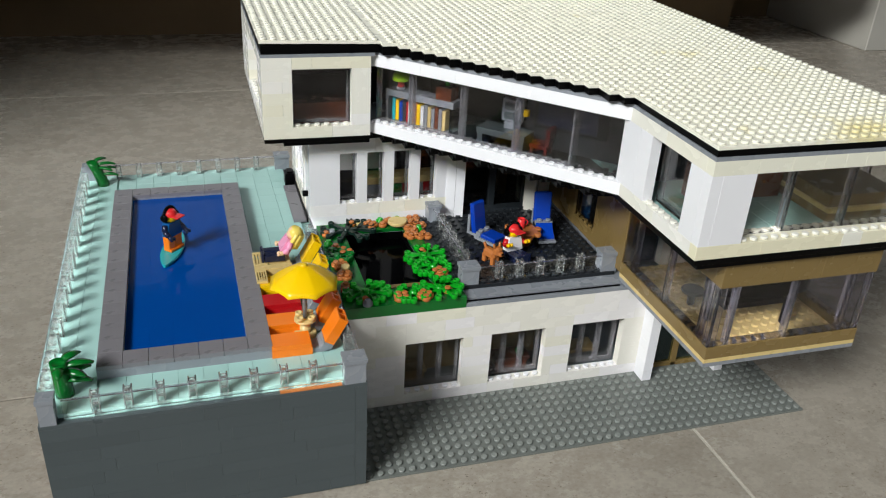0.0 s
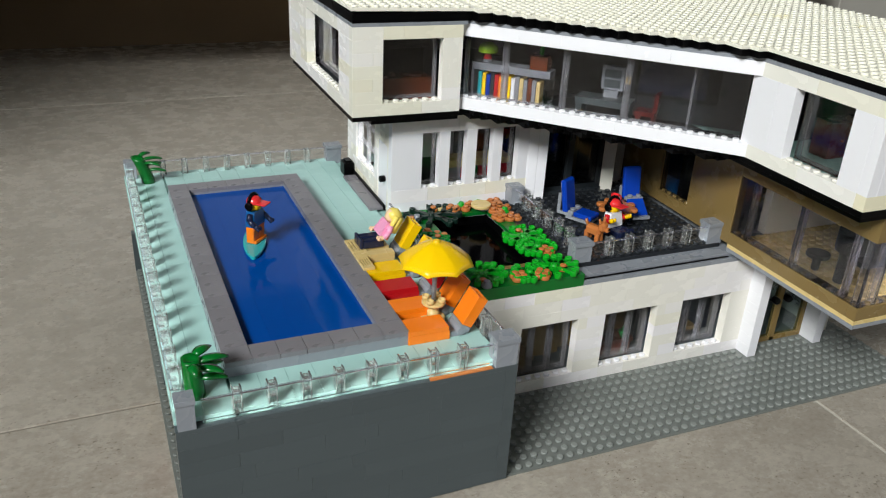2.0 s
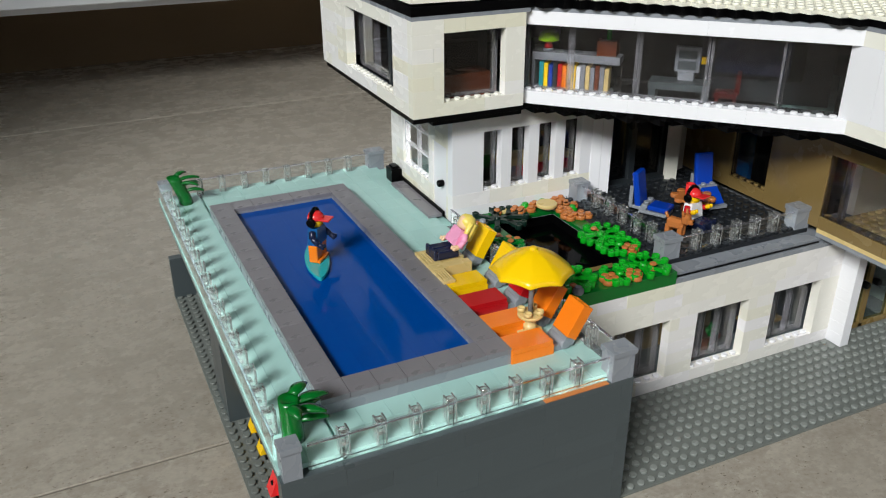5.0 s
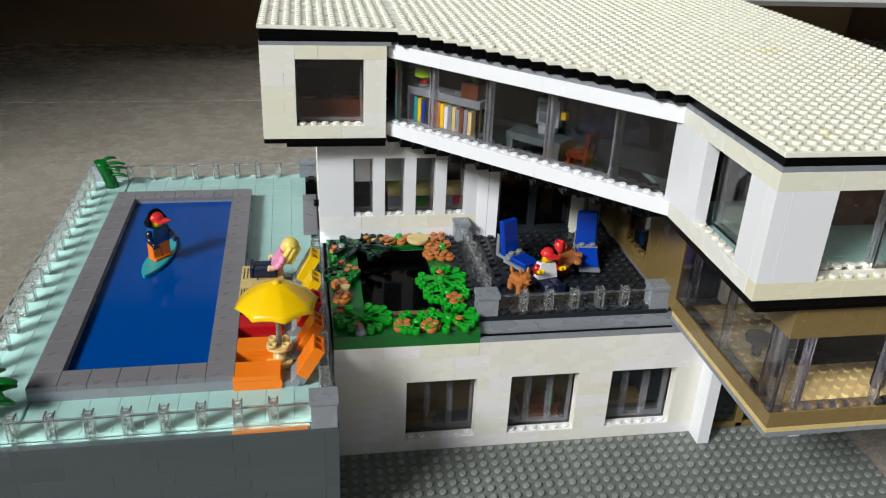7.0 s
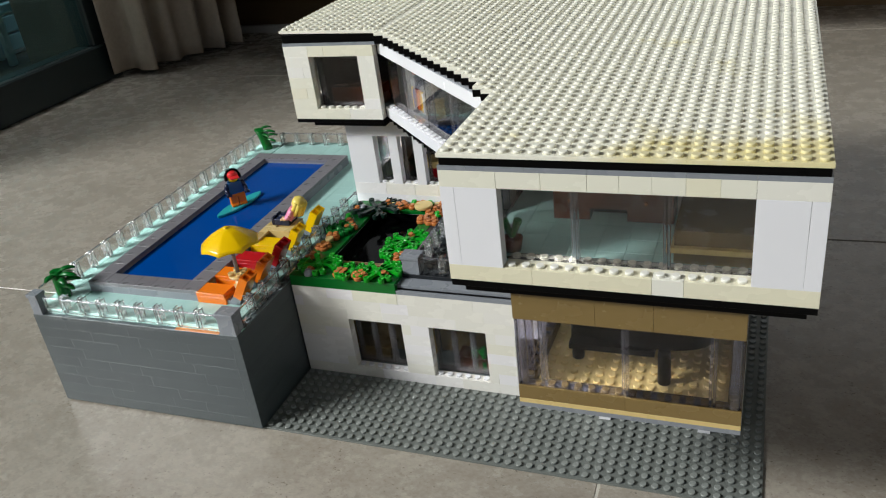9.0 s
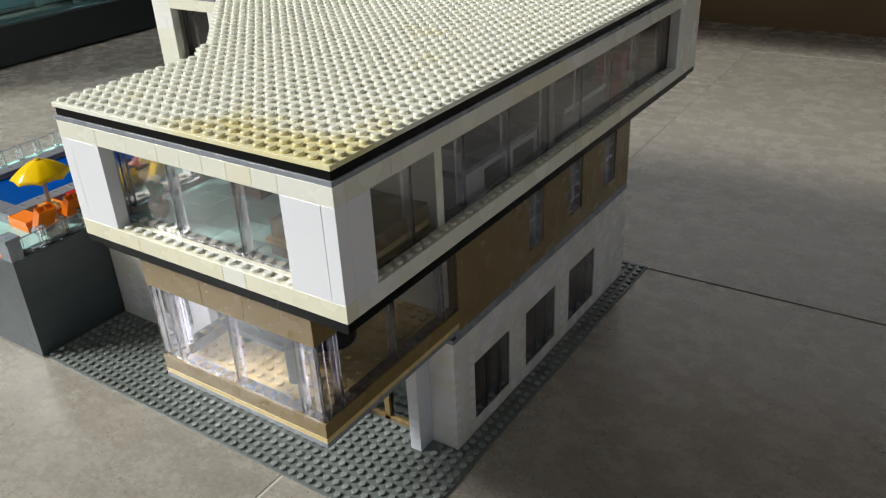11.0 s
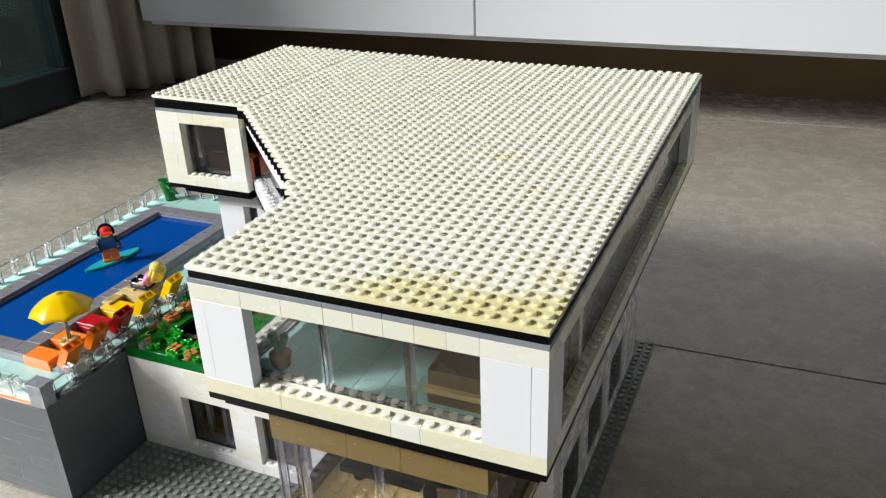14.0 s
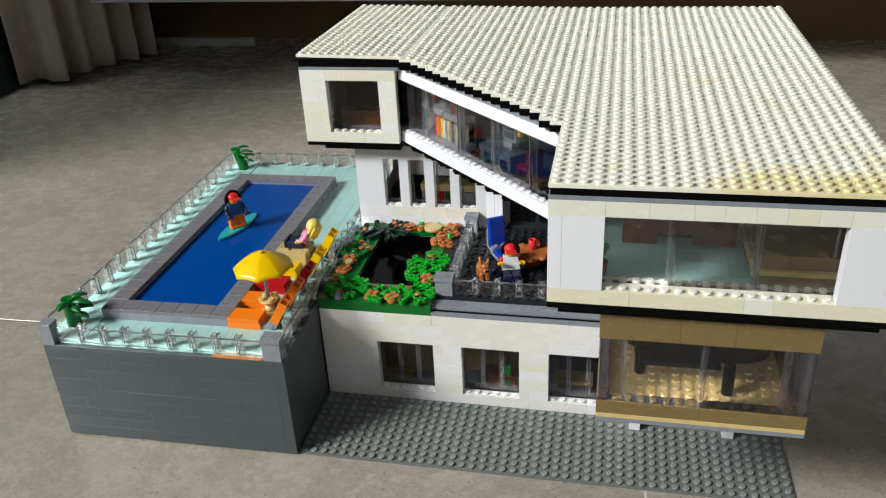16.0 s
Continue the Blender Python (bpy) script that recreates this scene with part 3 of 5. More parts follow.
run_of("x", (26, 32, 40, 42, 50), -6, UZ, 3, WHITE_AGED)
run_of("x", (26, 30, 33, 36, 38, 40, 42, 44, 46, 50), -6, 76.5, 3, WHITE_AGED)
run_of("x", (26, 27, 30), -6, 61.5, 15, WHITE_BRIGHT)
run_of("x", (46, 49, 50), -6, 61.5, 15, WHITE_BRIGHT)
run_of("y", (-5, 1, 8), 26, UZ, 3, WHITE)
run_of("y", (-5, 1, 8), 26, 76.5, 3, WHITE)
run_of("y", (-5, -3), 26, 61.5, 15, WHITE_BRIGHT)
run_of("y", (3, 5, 8), 26, 61.5, 15, WHITE_BRIGHT)
run_of("y", (-5, -1, 7, 15, 23, 31, 39, 47, 52), 49, UZ, 3, WHITE_AGED)
run_of("y", (-5, -1, 5, 13, 21, 29, 37, 45, 52), 49, 76.5, 3, WHITE_AGED)
run_of("y", (-5, -3), 49, 61.5, 15, WHITE_BRIGHT)
run_of("y", (46, 48, 52), 49, 61.5, 15, WHITE)
part("inner_sill", Shape().sbox(30, 46, -5, -3.8, 60.4, 61.5), WHITE, up)
part("inner_sill_studs", Shape().studs(30, 46, -4.68, -3.68, 61.5 * P), WHITE, up)["kind"] = "stuff"
run_of("x", (-4.4, 2.6, 6.6), 26, UZ, 3, WHITE_AGED)
run_of("x", (-4.4, -1.4, 0.6, 6.6), 26, 76.5, 3, WHITE_AGED)
for k in range(5):
    run_of("x", (-4.4, -1.4) if k % 2 == 0 else (-4.4, -2.4, -1.4), 26, 61.5 + 3 * k, 3, WHITE_AGED)
run_of("x", (4.6, 6.6), 26, 61.5, 3, WHITE)
run_of("x", (4.6, 6.6), 26, 64.5, 12, WHITE)
brick_wall(up, WHITE, "y", 27, 51, -4.4, -3.4, UZ, 7, [(30.6, 43.6, 61.5, 76.5)], lengths=(4, 6, 8), seed=24)
part("back_wall", Shape().sbox(-4.4, 49, 51, 52, UZ, 79.5), WHITE, up)
sh = Shape().studs(30, 46, -6, -5, 61.5 * P).studs(26, 27, -3, 3, 61.5 * P)
part("side_sill_studs", Shape().studs(49, 50, -3, 46, 61.5 * P), WHITE_AGED, up)["kind"] = "stuff"
sh.studs(-1.4, 4.6, 26, 27, 61.5 * P).studs(-4.4, -3.4, 30.6, 43.6, 61.5 * P)
part("sill_studs", sh, WHITE, up)["kind"] = "stuff"
panes(up, "x", 28.75, 1, 6, -4.6, 61.5, 76.5, BOXGLASS)
panes(up, "x", 34.75, 2, 6, -4.6, 61.5, 76.5, BOXGLASS, shade=True)
panes(up, "y", -3, 1, 6, 27.4, 61.5, 76.5, BOXGLASS, shade=True)
panes(up, "y", -4, 9, 6, 48.92, 61.5, 76.5, BOXGLASS, side=-1)
panes(up, "x", -1.4, 1, 6, 27.5, 61.5, 76.5, SMOKE)
panes(up, "y", 30.6, 3, 13 / 3, -2.9, 61.5, 76.5, SMOKE)
# black sheet added behind the side window to paint the room dark
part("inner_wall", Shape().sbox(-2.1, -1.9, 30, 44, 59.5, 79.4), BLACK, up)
# slanting wall
L = math.hypot(19.3, 20.0)
slant = Matrix.Translation((6.7 * S, 27 * S, 0)) @ Matrix.Rotation(math.atan2(-20.0, 19.3), 4, 'Z')
for u0, u1 in ((0, 6), (6, 10), (10, 16), (16, 20), (20, L)):
    part("slant_brick", Shape().sbox(u0, u1, 0, 1, UZ, 61.5).turned(slant), WHITE_BRIGHT, up)
    part("slant_brick", Shape().sbox(u0, u1, 0, 1, 76.5, 79.5).turned(slant), WHITE_BRIGHT, up)
sh = Shape()
for i in range(27):
    sh.stud((i + 0.7) * S, 0.5 * S, 61.5 * P)
part("sill_studs", sh.turned(slant), WHITE_BRIGHT, up)["kind"] = "stuff"
for i, (a, b) in enumerate(((0.2, 4.4), (4.4, 10.4), (10.4, 16.4), (16.4, 22.4), (22.4, L - 0.1))):
    sh = Shape().sbox(a + 0.03, b - 0.03, 0.9, 1.05, 61.5, 76.5).use(1)
    for e in (a + 0.03, b - 0.28):
        sh.sbox(e, e + 0.25, 1.06, 1.7, 61.5, 76.5)
    sh.sbox(a + 0.3, b - 0.3, 1.06, 1.6, 61.5, 62.0)
    part("pane", sh.turned(slant), [SMOKE, EDGE_SMOKE], up, shadow=i > 3)
# black underside
part("black_plate", Shape().sbox(26.04, 49.96, -5.96, 51.9, 57.2, 58.5), BLACK, up)
part("black_plate", Shape().sbox(26.8, 49.4, -5.4, 51.5, 55.5, 57.2), BLACK, up)
part("black_plate", Shape().sbox(-4.36, 6.6, 26.04, 51, 57.4, 58.5), BLACK, up)
part("black_plate", Shape().sbox(-2.4, 6.6, 26.3, 51, 56.3, 57.4), BLACK, up)
for x in range(7, 26):
    y = diag(x + 0.5)
    part("black_plate", Shape().sbox(x, x + 1, y + 0.4, 51, 57.3, 58.5), BLACK, up)
    part("black_plate", Shape().sbox(x, x + 1, y + 1.2 + (x % 2) * 0.5, 44, 55.9, 57.3), BLACK, up)
# grey and black bands under the roof
for a, b in ((26, 28), (28, 32), (32, 36), (36, 40), (40, 42), (42, 46), (46, 50)):
    brick(up, LGREY, a, -6, 79.5, b - a, 1, 0.8, "grey_plate")
for a in range(-5, 52, 6):
    for x in (26, 49):
        brick(up, LGREY, x, a, 79.5, 1, min(6, 52 - a), 0.8, "grey_plate")
part("ceiling", Shape().sbox(27.05, 48.95, -4.95, 51, 79.5, 80.3), LGREY, up)
part("grey_band", Shape().sbox(-4.4, 7, 26, 52, 79.5, 80.3), LGREY, up)
part("grey_band", Shape().sbox(0, L, 0.1, 1, 79.5, 80.3).turned(slant), LGREY, up)
part("floor", Shape().sbox(27.5, 48.5, -4.4, 51, 58.5, 59.5), AQUA, up)
part("floor", Shape().sbox(-3.2, 27.4, 28, 51, 58.5, 59.5), CHARCOAL, up)

# ---- roof ----
roof = thing("roof", (24, 24, 80.5), "flat white studded toy roof yellowed along its front", "roof")
ROOF = plastic("roof_white_plastic", (242, 239, 224), 0.26, 0.012)
rn, rl = ROOF.node_tree.nodes, ROOF.node_tree.links
rc, rb = rn.new("ShaderNodeTexCoord"), rn["Principled BSDF"]
base_link = rb.inputs["Base Color"].links[0].from_socket
stain, sep = rn.new("ShaderNodeTexNoise"), rn.new("ShaderNodeSeparateXYZ")
geo_in = rn.new("ShaderNodeNewGeometry")
stain.inputs["Scale"].default_value, stain.inputs["Detail"].default_value = 24, 3
rl.new(geo_in.outputs["Position"], stain.inputs["Vector"])
rl.new(geo_in.outputs["Position"], sep.inputs[0])
fall, xf = rn.new("ShaderNodeMapRange"), rn.new("ShaderNodeMapRange")
for nd, lo, hi in ((fall, 0.05, -0.055), (xf, 0.22, 0.37)):
    nd.inputs["From Min"].default_value, nd.inputs["From Max"].default_value = lo, hi
rl.new(sep.outputs[1], fall.inputs["Value"])
rl.new(sep.outputs[0], xf.inputs["Value"])
m1, m2 = rn.new("ShaderNodeMath"), rn.new("ShaderNodeMath")
m1.operation, m2.operation = 'MULTIPLY', 'MULTIPLY_ADD'
rl.new(fall.outputs[0], m1.inputs[0])
rl.new(xf.outputs[0], m1.inputs[1])
rl.new(m1.outputs[0], m2.inputs[0])
m2.inputs[1].default_value = 0.4
rl.new(stain.outputs[0], m2.inputs[2])
rr = rn.new("ShaderNodeMapRange")
rr.inputs["From Min"].default_value, rr.inputs["From Max"].default_value = 0.66, 0.86
rr.inputs["To Max"].default_value = 0.6
rl.new(m2.outputs[0], rr.inputs["Value"])
mx = rn.new("ShaderNodeMix")
mx.data_type = 'RGBA'
mx.inputs[7].default_value = srgb(226, 208, 118)
rl.new(rr.outputs[0], mx.inputs[0])
rl.new(base_link, mx.inputs[6])
rl.new(mx.outputs[2], rb.inputs["Base Color"])
part("black_layer", Shape().sbox(26.12, 49.88, -5.88, 51.7, 80.3, 81.75), BLACK, roof)
part("black_layer", Shape().sbox(7.5, 26.1, 26.4, 51.7, 80.3, 81.75), BLACK, roof)
part("black_layer", Shape().sbox(-4.35, 7.45, 26.12, 51.7, 80.3, 82.4), BLACK, roof)
def lift(x):
    """The roof sits higher towards the west."""
    return 1.3 * (26 - x) / 30.5


st = Shape().studs(26, 50, -6, 52, 82.5 * P)
for x in range(12):
    st.studs(x - 4.5, x - 3.5, 26, 52, (82.5 + lift(x - 4)) * P)
for ya in range(-6, 52, 8):
    yb = min(ya + 8, 52)
    for xa in (26, 34, 42):
        part("roof_plate", Shape().sbox(xa, xa + 8, ya, yb, 81.75, 82.5), ROOF, roof)
for ya, yb in ((26, 34), (34, 42), (42, 52)):
    slope = Matrix.Translation((1.5 * S, 0, (81.75 + lift(1.5)) * P)) @ Matrix.Rotation(math.atan(1.3 * P / (30.5 * S)), 4, 'Y')
    part("roof_plate", Shape().sbox(-6, 6, ya, yb, 0, 0.75).turned(slope), ROOF, roof)
for x in range(8, 26):
    y = round(26 - (x - 7) * 1.03)
    w, h = 0.5 if x == 8 else 0, lift(x + 0.5)
    part("roof_plate", Shape().sbox(x - w, x + 1, y, 52, 81.75 + h, 82.5 + h), ROOF, roof)
    part("black_layer", Shape().sbox(x - w, x + 1, y - 0.15, 26.3, 80.4, 81.75 + h), BLACK, roof)
    st.studs(x, x + 1, y, 52, (82.5 + h) * P)
part("roof_studs", st, ROOF, roof)["kind"] = "stuff"

# ---- pool block ----
pool = thing("pool_block", (-12, 24, 0), "dark grey toy garage block with a blue pool on top", "toy pool")
X0, X1, Y0, Y1 = -24.4, 0.8, -0.3, 47.6
part("baseplate", Shape().sbox(X0, X1, 0, 48, 0, 0.5), BASEGREY, pool)
part("studs", Shape().studs(X0, X0 + 3, 1, 48, 0.5 * P), BASEGREY, pool)["kind"] = "stuff"
brick_wall(pool, DGREY, "x", X0, X1 - 1, Y0, Y0 + 1, 0.5, 9, lengths=(4, 6, 8), seed=30)
brick_wall(pool, DGREY, "y", Y0, 10, X1 - 1, X1, 0.5, 9, lengths=(10.3,), seed=31)
part("back_wall", Shape().sbox(X0 + 4, X1, 46.6, 47.6, 0.5, 27.5), DGREY, pool)
# black sheet: the darkness under the deck is put into its colour
part("inner_wall", Shape().sbox(X0 + 8, X0 + 9, 1, 46, 0.5, 27.5), BLACK, pool)
part("column", Shape().sbox(X0 + 0.6, X0 + 4, 22, 27, 0.5, 27.5), DGREY, pool)
part("top_plate", Shape().sbox(X0, X1, Y0, Y1, 27.5, 28.4), DGREY, pool)
part("deck_base", Shape().sbox(X0, X1, Y0 + 0.8, Y1, 28.4, 28.7), AQUA, pool)
CX0, CX1, CY0, CY1 = -20.4, -6.4, 4.3, 40.2
for xa, xb in ((X0, X0 + 2), (X0 + 2, CX0)):
    for ya, yb in ((Y0 + 0.7, 7.6), (7.6, 15.6), (15.6, 23.6), (23.6, 31.6), (31.6, 39.6), (39.6, Y1)):
        brick(pool, AQUA, xa, ya, 28.7, xb - xa, yb - ya, 0.8, "tile")
for i in range(2, 13):
    for j in range(25):
        xa, ya = X0 + 2 * i + 0.2, Y0 + 0.7 + 2 * j
        xb, yb = min(xa + 2, X1 - 1.05), min(ya + 2, Y1)
        if yb - ya < 0.3 or xb - xa < 0.3 or (CX0 + 0.4 < xa and xb < CX1 - 0.4 and CY0 + 0.4 < ya and yb < CY1 - 0.4):
            continue
        brick(pool, AQUA, xa, ya, 28.7, xb - xa, yb - ya, 0.8, "tile")
part("coping_base", Shape().sbox(CX0, CX1, CY0, CY0 + 2, 29.4, 31.5).sbox(CX0, CX1, CY1 - 2, CY1, 29.4, 31.5)
     .sbox(CX0, CX0 + 2, CY0 + 2, CY1 - 2, 29.4, 31.5).sbox(CX1 - 2, CX1, CY0 + 2, CY1 - 2, 29.4, 31.5), LGREY, pool)
for i in range(7):
    brick(pool, COPING, CX0 + 2 * i, CY0, 31.5, 2, 2, 1, "coping_tile")
    brick(pool, COPING, CX0 + 2 * i, CY1 - 2, 31.5, 2, 2, 1, "coping_tile")
n = 16
w = (CY1 - CY0 - 4) / n
for j in range(n):
    brick(pool, COPING, CX0, CY0 + 2 + w * j, 31.5, 2, w, 1, "coping_tile")
    brick(pool, COPING, CX1 - 2, CY0 + 2 + w * j, 31.5, 2, w, 1, "coping_tile")
part("pool_floor", Shape().sbox(CX0 + 2, CX1 - 2, CY0 + 2, CY1 - 2, 29.6, 30.2), BLUE, pool)
for i in range(5):
    for j in range(8):
        d = (CY1 - CY0 - 4) / 8
        brick(pool, BLUE, CX0 + 2 + 2 * i, CY0 + 2 + d * j, 30.2, 2, d, 0.8, "water_tile")
# garage under the deck
part("garage_wall", Shape().sbox(X0, X0 + 6, 46.6, 47.6, 0.5, 12.5), DGREY, pool)
part("garage_floor", Shape().sbox(X0 + 3, X1 - 1, 1, 46.5, 0.5, 0.8), DGREY, pool)

# ---- deck: posts and clear fences ----
post = thing("corner_post", (0, 0, 0), "light grey capped corner post of the fence", "post", "fence posts")
part("shaft", Shape().sbox(0.1, 1.9, 0.12, 1.5, 0, 5), LGREY, post)
part("cap", Shape().sbox(0, 2, 0, 1.6, 5, 6), LGREY, post)


def put(ob, x, y, z, turn=0):
    return copy_thing(ob, pose(x * S, y * S, z * P, 0, 0, turn))


POOLSIDE = [post]
for y in (Y0 - 0.1, 46.2):
    POOLSIDE.append(copy_thing(post, pose((X0 + 0.1) * S, y * S, 28.4 * P) @ Matrix.Diagonal((0.66, 0.8, 1, 1))))
POOLSIDE.append(put(post, -1.3, 46.2, 28.4))
put(post, 13.0, 12.0, 29.6)
put(post, 15.2, 26.6, 29.6, 90)
put(post, 28.3, 12.0, 30.0)
post.location = Vector((-1.2 * S, (Y0 - 0.1) * S, 28.4 * P))


def fence(x0, y0, x1, y1, n, z, h=4.4, label="clear plastic fence panels along the pool deck"):
    """A row of clear panels from one end to the other, with uprights towards the left of the run."""
    length = math.hypot(x1 - x0, y1 - y0)
    f = thing("clear_fence", (x0, y0, z), label, "fence", "clear fences")
    turn = Matrix.Translation((x0 * S, y0 * S, 0)) @ Matrix.Rotation(math.atan2(y1 - y0, x1 - x0), 4, 'Z')
    w = length / n
    for i in range(n):
        a, b = i * w + 0.02, (i + 1) * w - 0.02
        sh = Shape().sbox(a, b, 0.02, 0.14, z, z + h).sbox(a, b, 0.15, 0.9, z, z + 0.35)
        panel = part("panel", sh.turned(turn), FENCE, f, shadow=False)
        part("rail", Shape().sbox(a, b, 0.0, 0.2, z + h, z + h + 0.28).turned(turn), EDGE, panel, shadow=False)
        if b + 0.5 < length:
            sh = Shape()
            for e in (b - 0.34, b + 0.22):
                sh.box(e * S, (e + 0.13) * S, 0.15 * S, 0.92 * S, (z + 0.35) * P, (z + h + 0.7) * P, 0.0004)
            for za, zb in ((0.4, 1.0), (2.3, 2.9), (h + 0.1, h + 0.7)):
                sh.box((b - 0.21) * S, (b + 0.22) * S, 0.2 * S, 0.62 * S, (z + za) * P, (z + zb) * P, 0.0004)
            sh.box((b - 0.21) * S, (b + 0.22) * S, 0.78 * S, 0.9 * S, (z + 0.4) * P, (z + h + 0.3) * P, 0.0004)
            part("upright", sh.turned(turn), FENCE_EDGE, f)
    return f


POOLSIDE.append(fence(-22.6, 0.0, -1.2, 0.0, 9, 28.7))
POOLSIDE.append(fence(-24.35, 46.2, -24.35, 1.4, 18, 29.45, label="clear plastic fence panels along the open side of the deck"))
POOLSIDE.append(fence(0.5, 1.4, 0.5, 28.1, 11, 28.75, label="clear plastic fence panels between deck and garden"))
POOLSIDE.append(fence(-1.2, 47.3, -22.6, 47.3, 9, 28.7, label="clear plastic fence panels along the back of the deck"))
fence(15.0, 12.3, 28.5, 12.3, 6, 30.4, label="clear plastic fence panels along the terrace front")
fence(14.1, 26.8, 14.1, 13.6, 6, 30.4, label="clear plastic fence panels between terrace and garden")

# strip of dark studs under the front and garden fences
part("edge_plate", Shape().sbox(X1 - 1, X1, 1, 28.1, 28.4, 28.75), DGREY, pool)
part("edge_studs", Shape().studs(X1 - 1, X1, 1.1, 28.1, 28.75 * P), DGREY, pool)["kind"] = "stuff"
part("orange_plate", Shape().sbox(-6.4, -1.3, Y0, Y0 + 0.75, 28.4, 28.56), NOUGAT, pool)

# the pool block and its fences stand slightly askew beside the house
ASKEW = Matrix.Translation((0.2 * S, 0, 0)) @ Matrix.Rotation(radians(0.7), 4, 'Z')
bpy.context.view_layer.update()
for ob in [pool, *POOLSIDE]:
    ob.matrix_world = ASKEW @ ob.matrix_world
single("floor_mat", Shape().sbox(-1.2, 0.25, 30.2, 40.4, 29.5, 30.2), COPING, "flat grey tile mat by the side door", "mat")
single("loudspeaker", Shape().sbox(-0.9, 0.3, 41.0, 42.6, 29.5, 33.2).sbox(-0.6, 0.1, 41.2, 42.4, 33.2, 33.8), BLACK, "small black box loudspeaker on the deck", "speaker")
part("dark_kerb", Shape().sbox(0.25, 0.42, 30, 44, 29.5, 31), BLACK, mid)


def frond(p, base, a, reach, width, rise, drop, mat):
    """A broad curved blade with a ridge along its middle, leaving the trunk at angle a."""
    sh, vs, fs = Shape(), [], []
    for k in range(9):
        u = k / 8
        r = reach * u
        wd = width * (0.35 + 0.65 * math.sin(math.pi * min(1, 0.12 + 0.86 * u))) * (1 - 0.55 * u ** 4)
        z = base[2] + rise * u - drop * u * u
        for sd in (-1, 0, 1):
            vs.append((base[0] + r * math.cos(a) - sd * wd * math.sin(a), base[1] + r * math.sin(a) + sd * wd * math.cos(a), z - abs(sd) * wd * 0.35))
    for k in range(8):
        for q in (0, 1):
            fs.append((k * 3 + q, k * 3 + q + 1, k * 3 + q + 4, k * 3 + q + 3))
    sh.add(vs, fs, True)
    ob = part("frond", sh, mat, p)
    md = ob.modifiers.new("thickness", 'SOLIDIFY')
    md.thickness = 0.0015


def palm(x, y, z, k, lean, wide, label, reach=180):
    """A thick hollow-topped stem with broad blades at several heights, most of them to one side."""
    p = thing("deck_palm", (x, y, z), label, "plant", "deck palms")
    o = Vector((x * S, y * S, z * P))
    vs, fs, n, m = [], [], 8, 14
    top = k * 0.027
    for i in range(n):
        v = min(1, i / (n - 2))
        r = (0.0058 - 0.0008 * v) * (0.62 if i == n - 1 else 1)
        for q in range(m):
            a = 2 * math.pi * q / m
            vs.append((o.x + lean * v ** 1.4 + r * math.cos(a), o.y + r * math.sin(a), o.z + top * v - (0.002 if i == n - 1 else 0)))
    for i in range(n - 1):
        for q in range(m):
            fs.append((i * m + q, i * m + (q + 1) % m, (i + 1) * m + (q + 1) % m, (i + 1) * m + q))
    fs += [tuple(range(m))[::-1], tuple((n - 1) * m + q for q in range(m))]
    part("trunk", Shape().add(vs, fs, True), DGREEN, p)
    for h, da, rc in ((0.45, -12, 0.015), (0.62, 22, 0.015), (0.74, -30, 0.015), (0.86, 4, 0.017), (0.98, 40, 0.012), (0.70, 85, 0.011), (0.88, -85, 0.011), (0.97, 150, 0.010), (0.8, -150, 0.009)):
        if abs(da) > reach:
            continue
        a = radians(da)
        frond(p, (o.x + lean * h ** 1.4 + 0.004 * math.cos(a), o.y + 0.004 * math.sin(a), o.z + top * h), a, rc * k, wide, 0.0065, 0.0075, DGREEN)


palm(-22.5, 2.6, 29.5, 0.92, -0.001, 0.0031, "dark green plastic palm with broad oval fronds on the deck", 120)
palm(-22.3, 44.6, 29.5, 0.9, -0.008, 0.0022, "tall dark green plastic palm with curved fronds and leaning trunk", 60)


# ---- loungers ----
def lounger(y, seat, back, label, top=32.4):
    g = thing("sun_lounger", (-4, y + 1, 29.5), label, "lounger", "pool loungers")
    part("seat", Shape().sbox(-6.35, -2.9, y, y + 2, 29.5, 31.4).sbox(-6.35 if top < 33 else -5.2, -3.0, y, y + 2, 31.45, top), seat, g)
    part("hinge", Shape().sbox(-3.4, -1.4, y + 0.2, y + 1.8, 29.5, 30.6).rod((-1.9 * S, y * S, 30.7 * P), (-1.9 * S, (y + 2) * S, 30.7 * P), 0.0032, 12), LGREY, g, "light grey click hinge")
    t = pose(-2.0 * S, 0, 31.0 * P, 0, 30, 0)
    b = Shape().box(-0.001, 0.0062, y * S + 0.0001, (y + 2) * S - 0.0001, 0.004, 0.0222).turned(t)
    ya, ym, yb = y * S + 0.0001, (y + 1) * S, (y + 2) * S - 0.0001
    rim = Shape().box(-0.001, 0.0004, ya, yb, 0.0222, 0.0250, 0.0001).box(0.0048, 0.0062, ya, yb, 0.0222, 0.0250, 0.0001)
    for p, q in ((ya, ya + 0.0014), (ym - 0.0008, ym + 0.0008), (yb - 0.0014, yb)):
        rim.box(0.0004, 0.0048, p, q, 0.0222, 0.0250, 0.0001)
    b.add(rim.turned(t).v, rim.f)
    part("backrest", b, back, g)
    part("back_plate", Shape().box(-0.001, 0.0062, y * S + 0.0003, (y + 2) * S - 0.0003, 0.0, 0.0038).turned(t), LGREY, g)
    return g


lounger(4.05, ORANGE, ORANGE, "orange plastic sun lounger beside the pool coping")
lounger(7.4, ORANGE, ORANGE, "orange plastic sun lounger behind the parasol table")
lounger(10.9, RED, RED, "red plastic sun lounger with raised back")
lounger(14.3, YELLOW, YELLOW, "yellow plastic sun lounger with raised back")
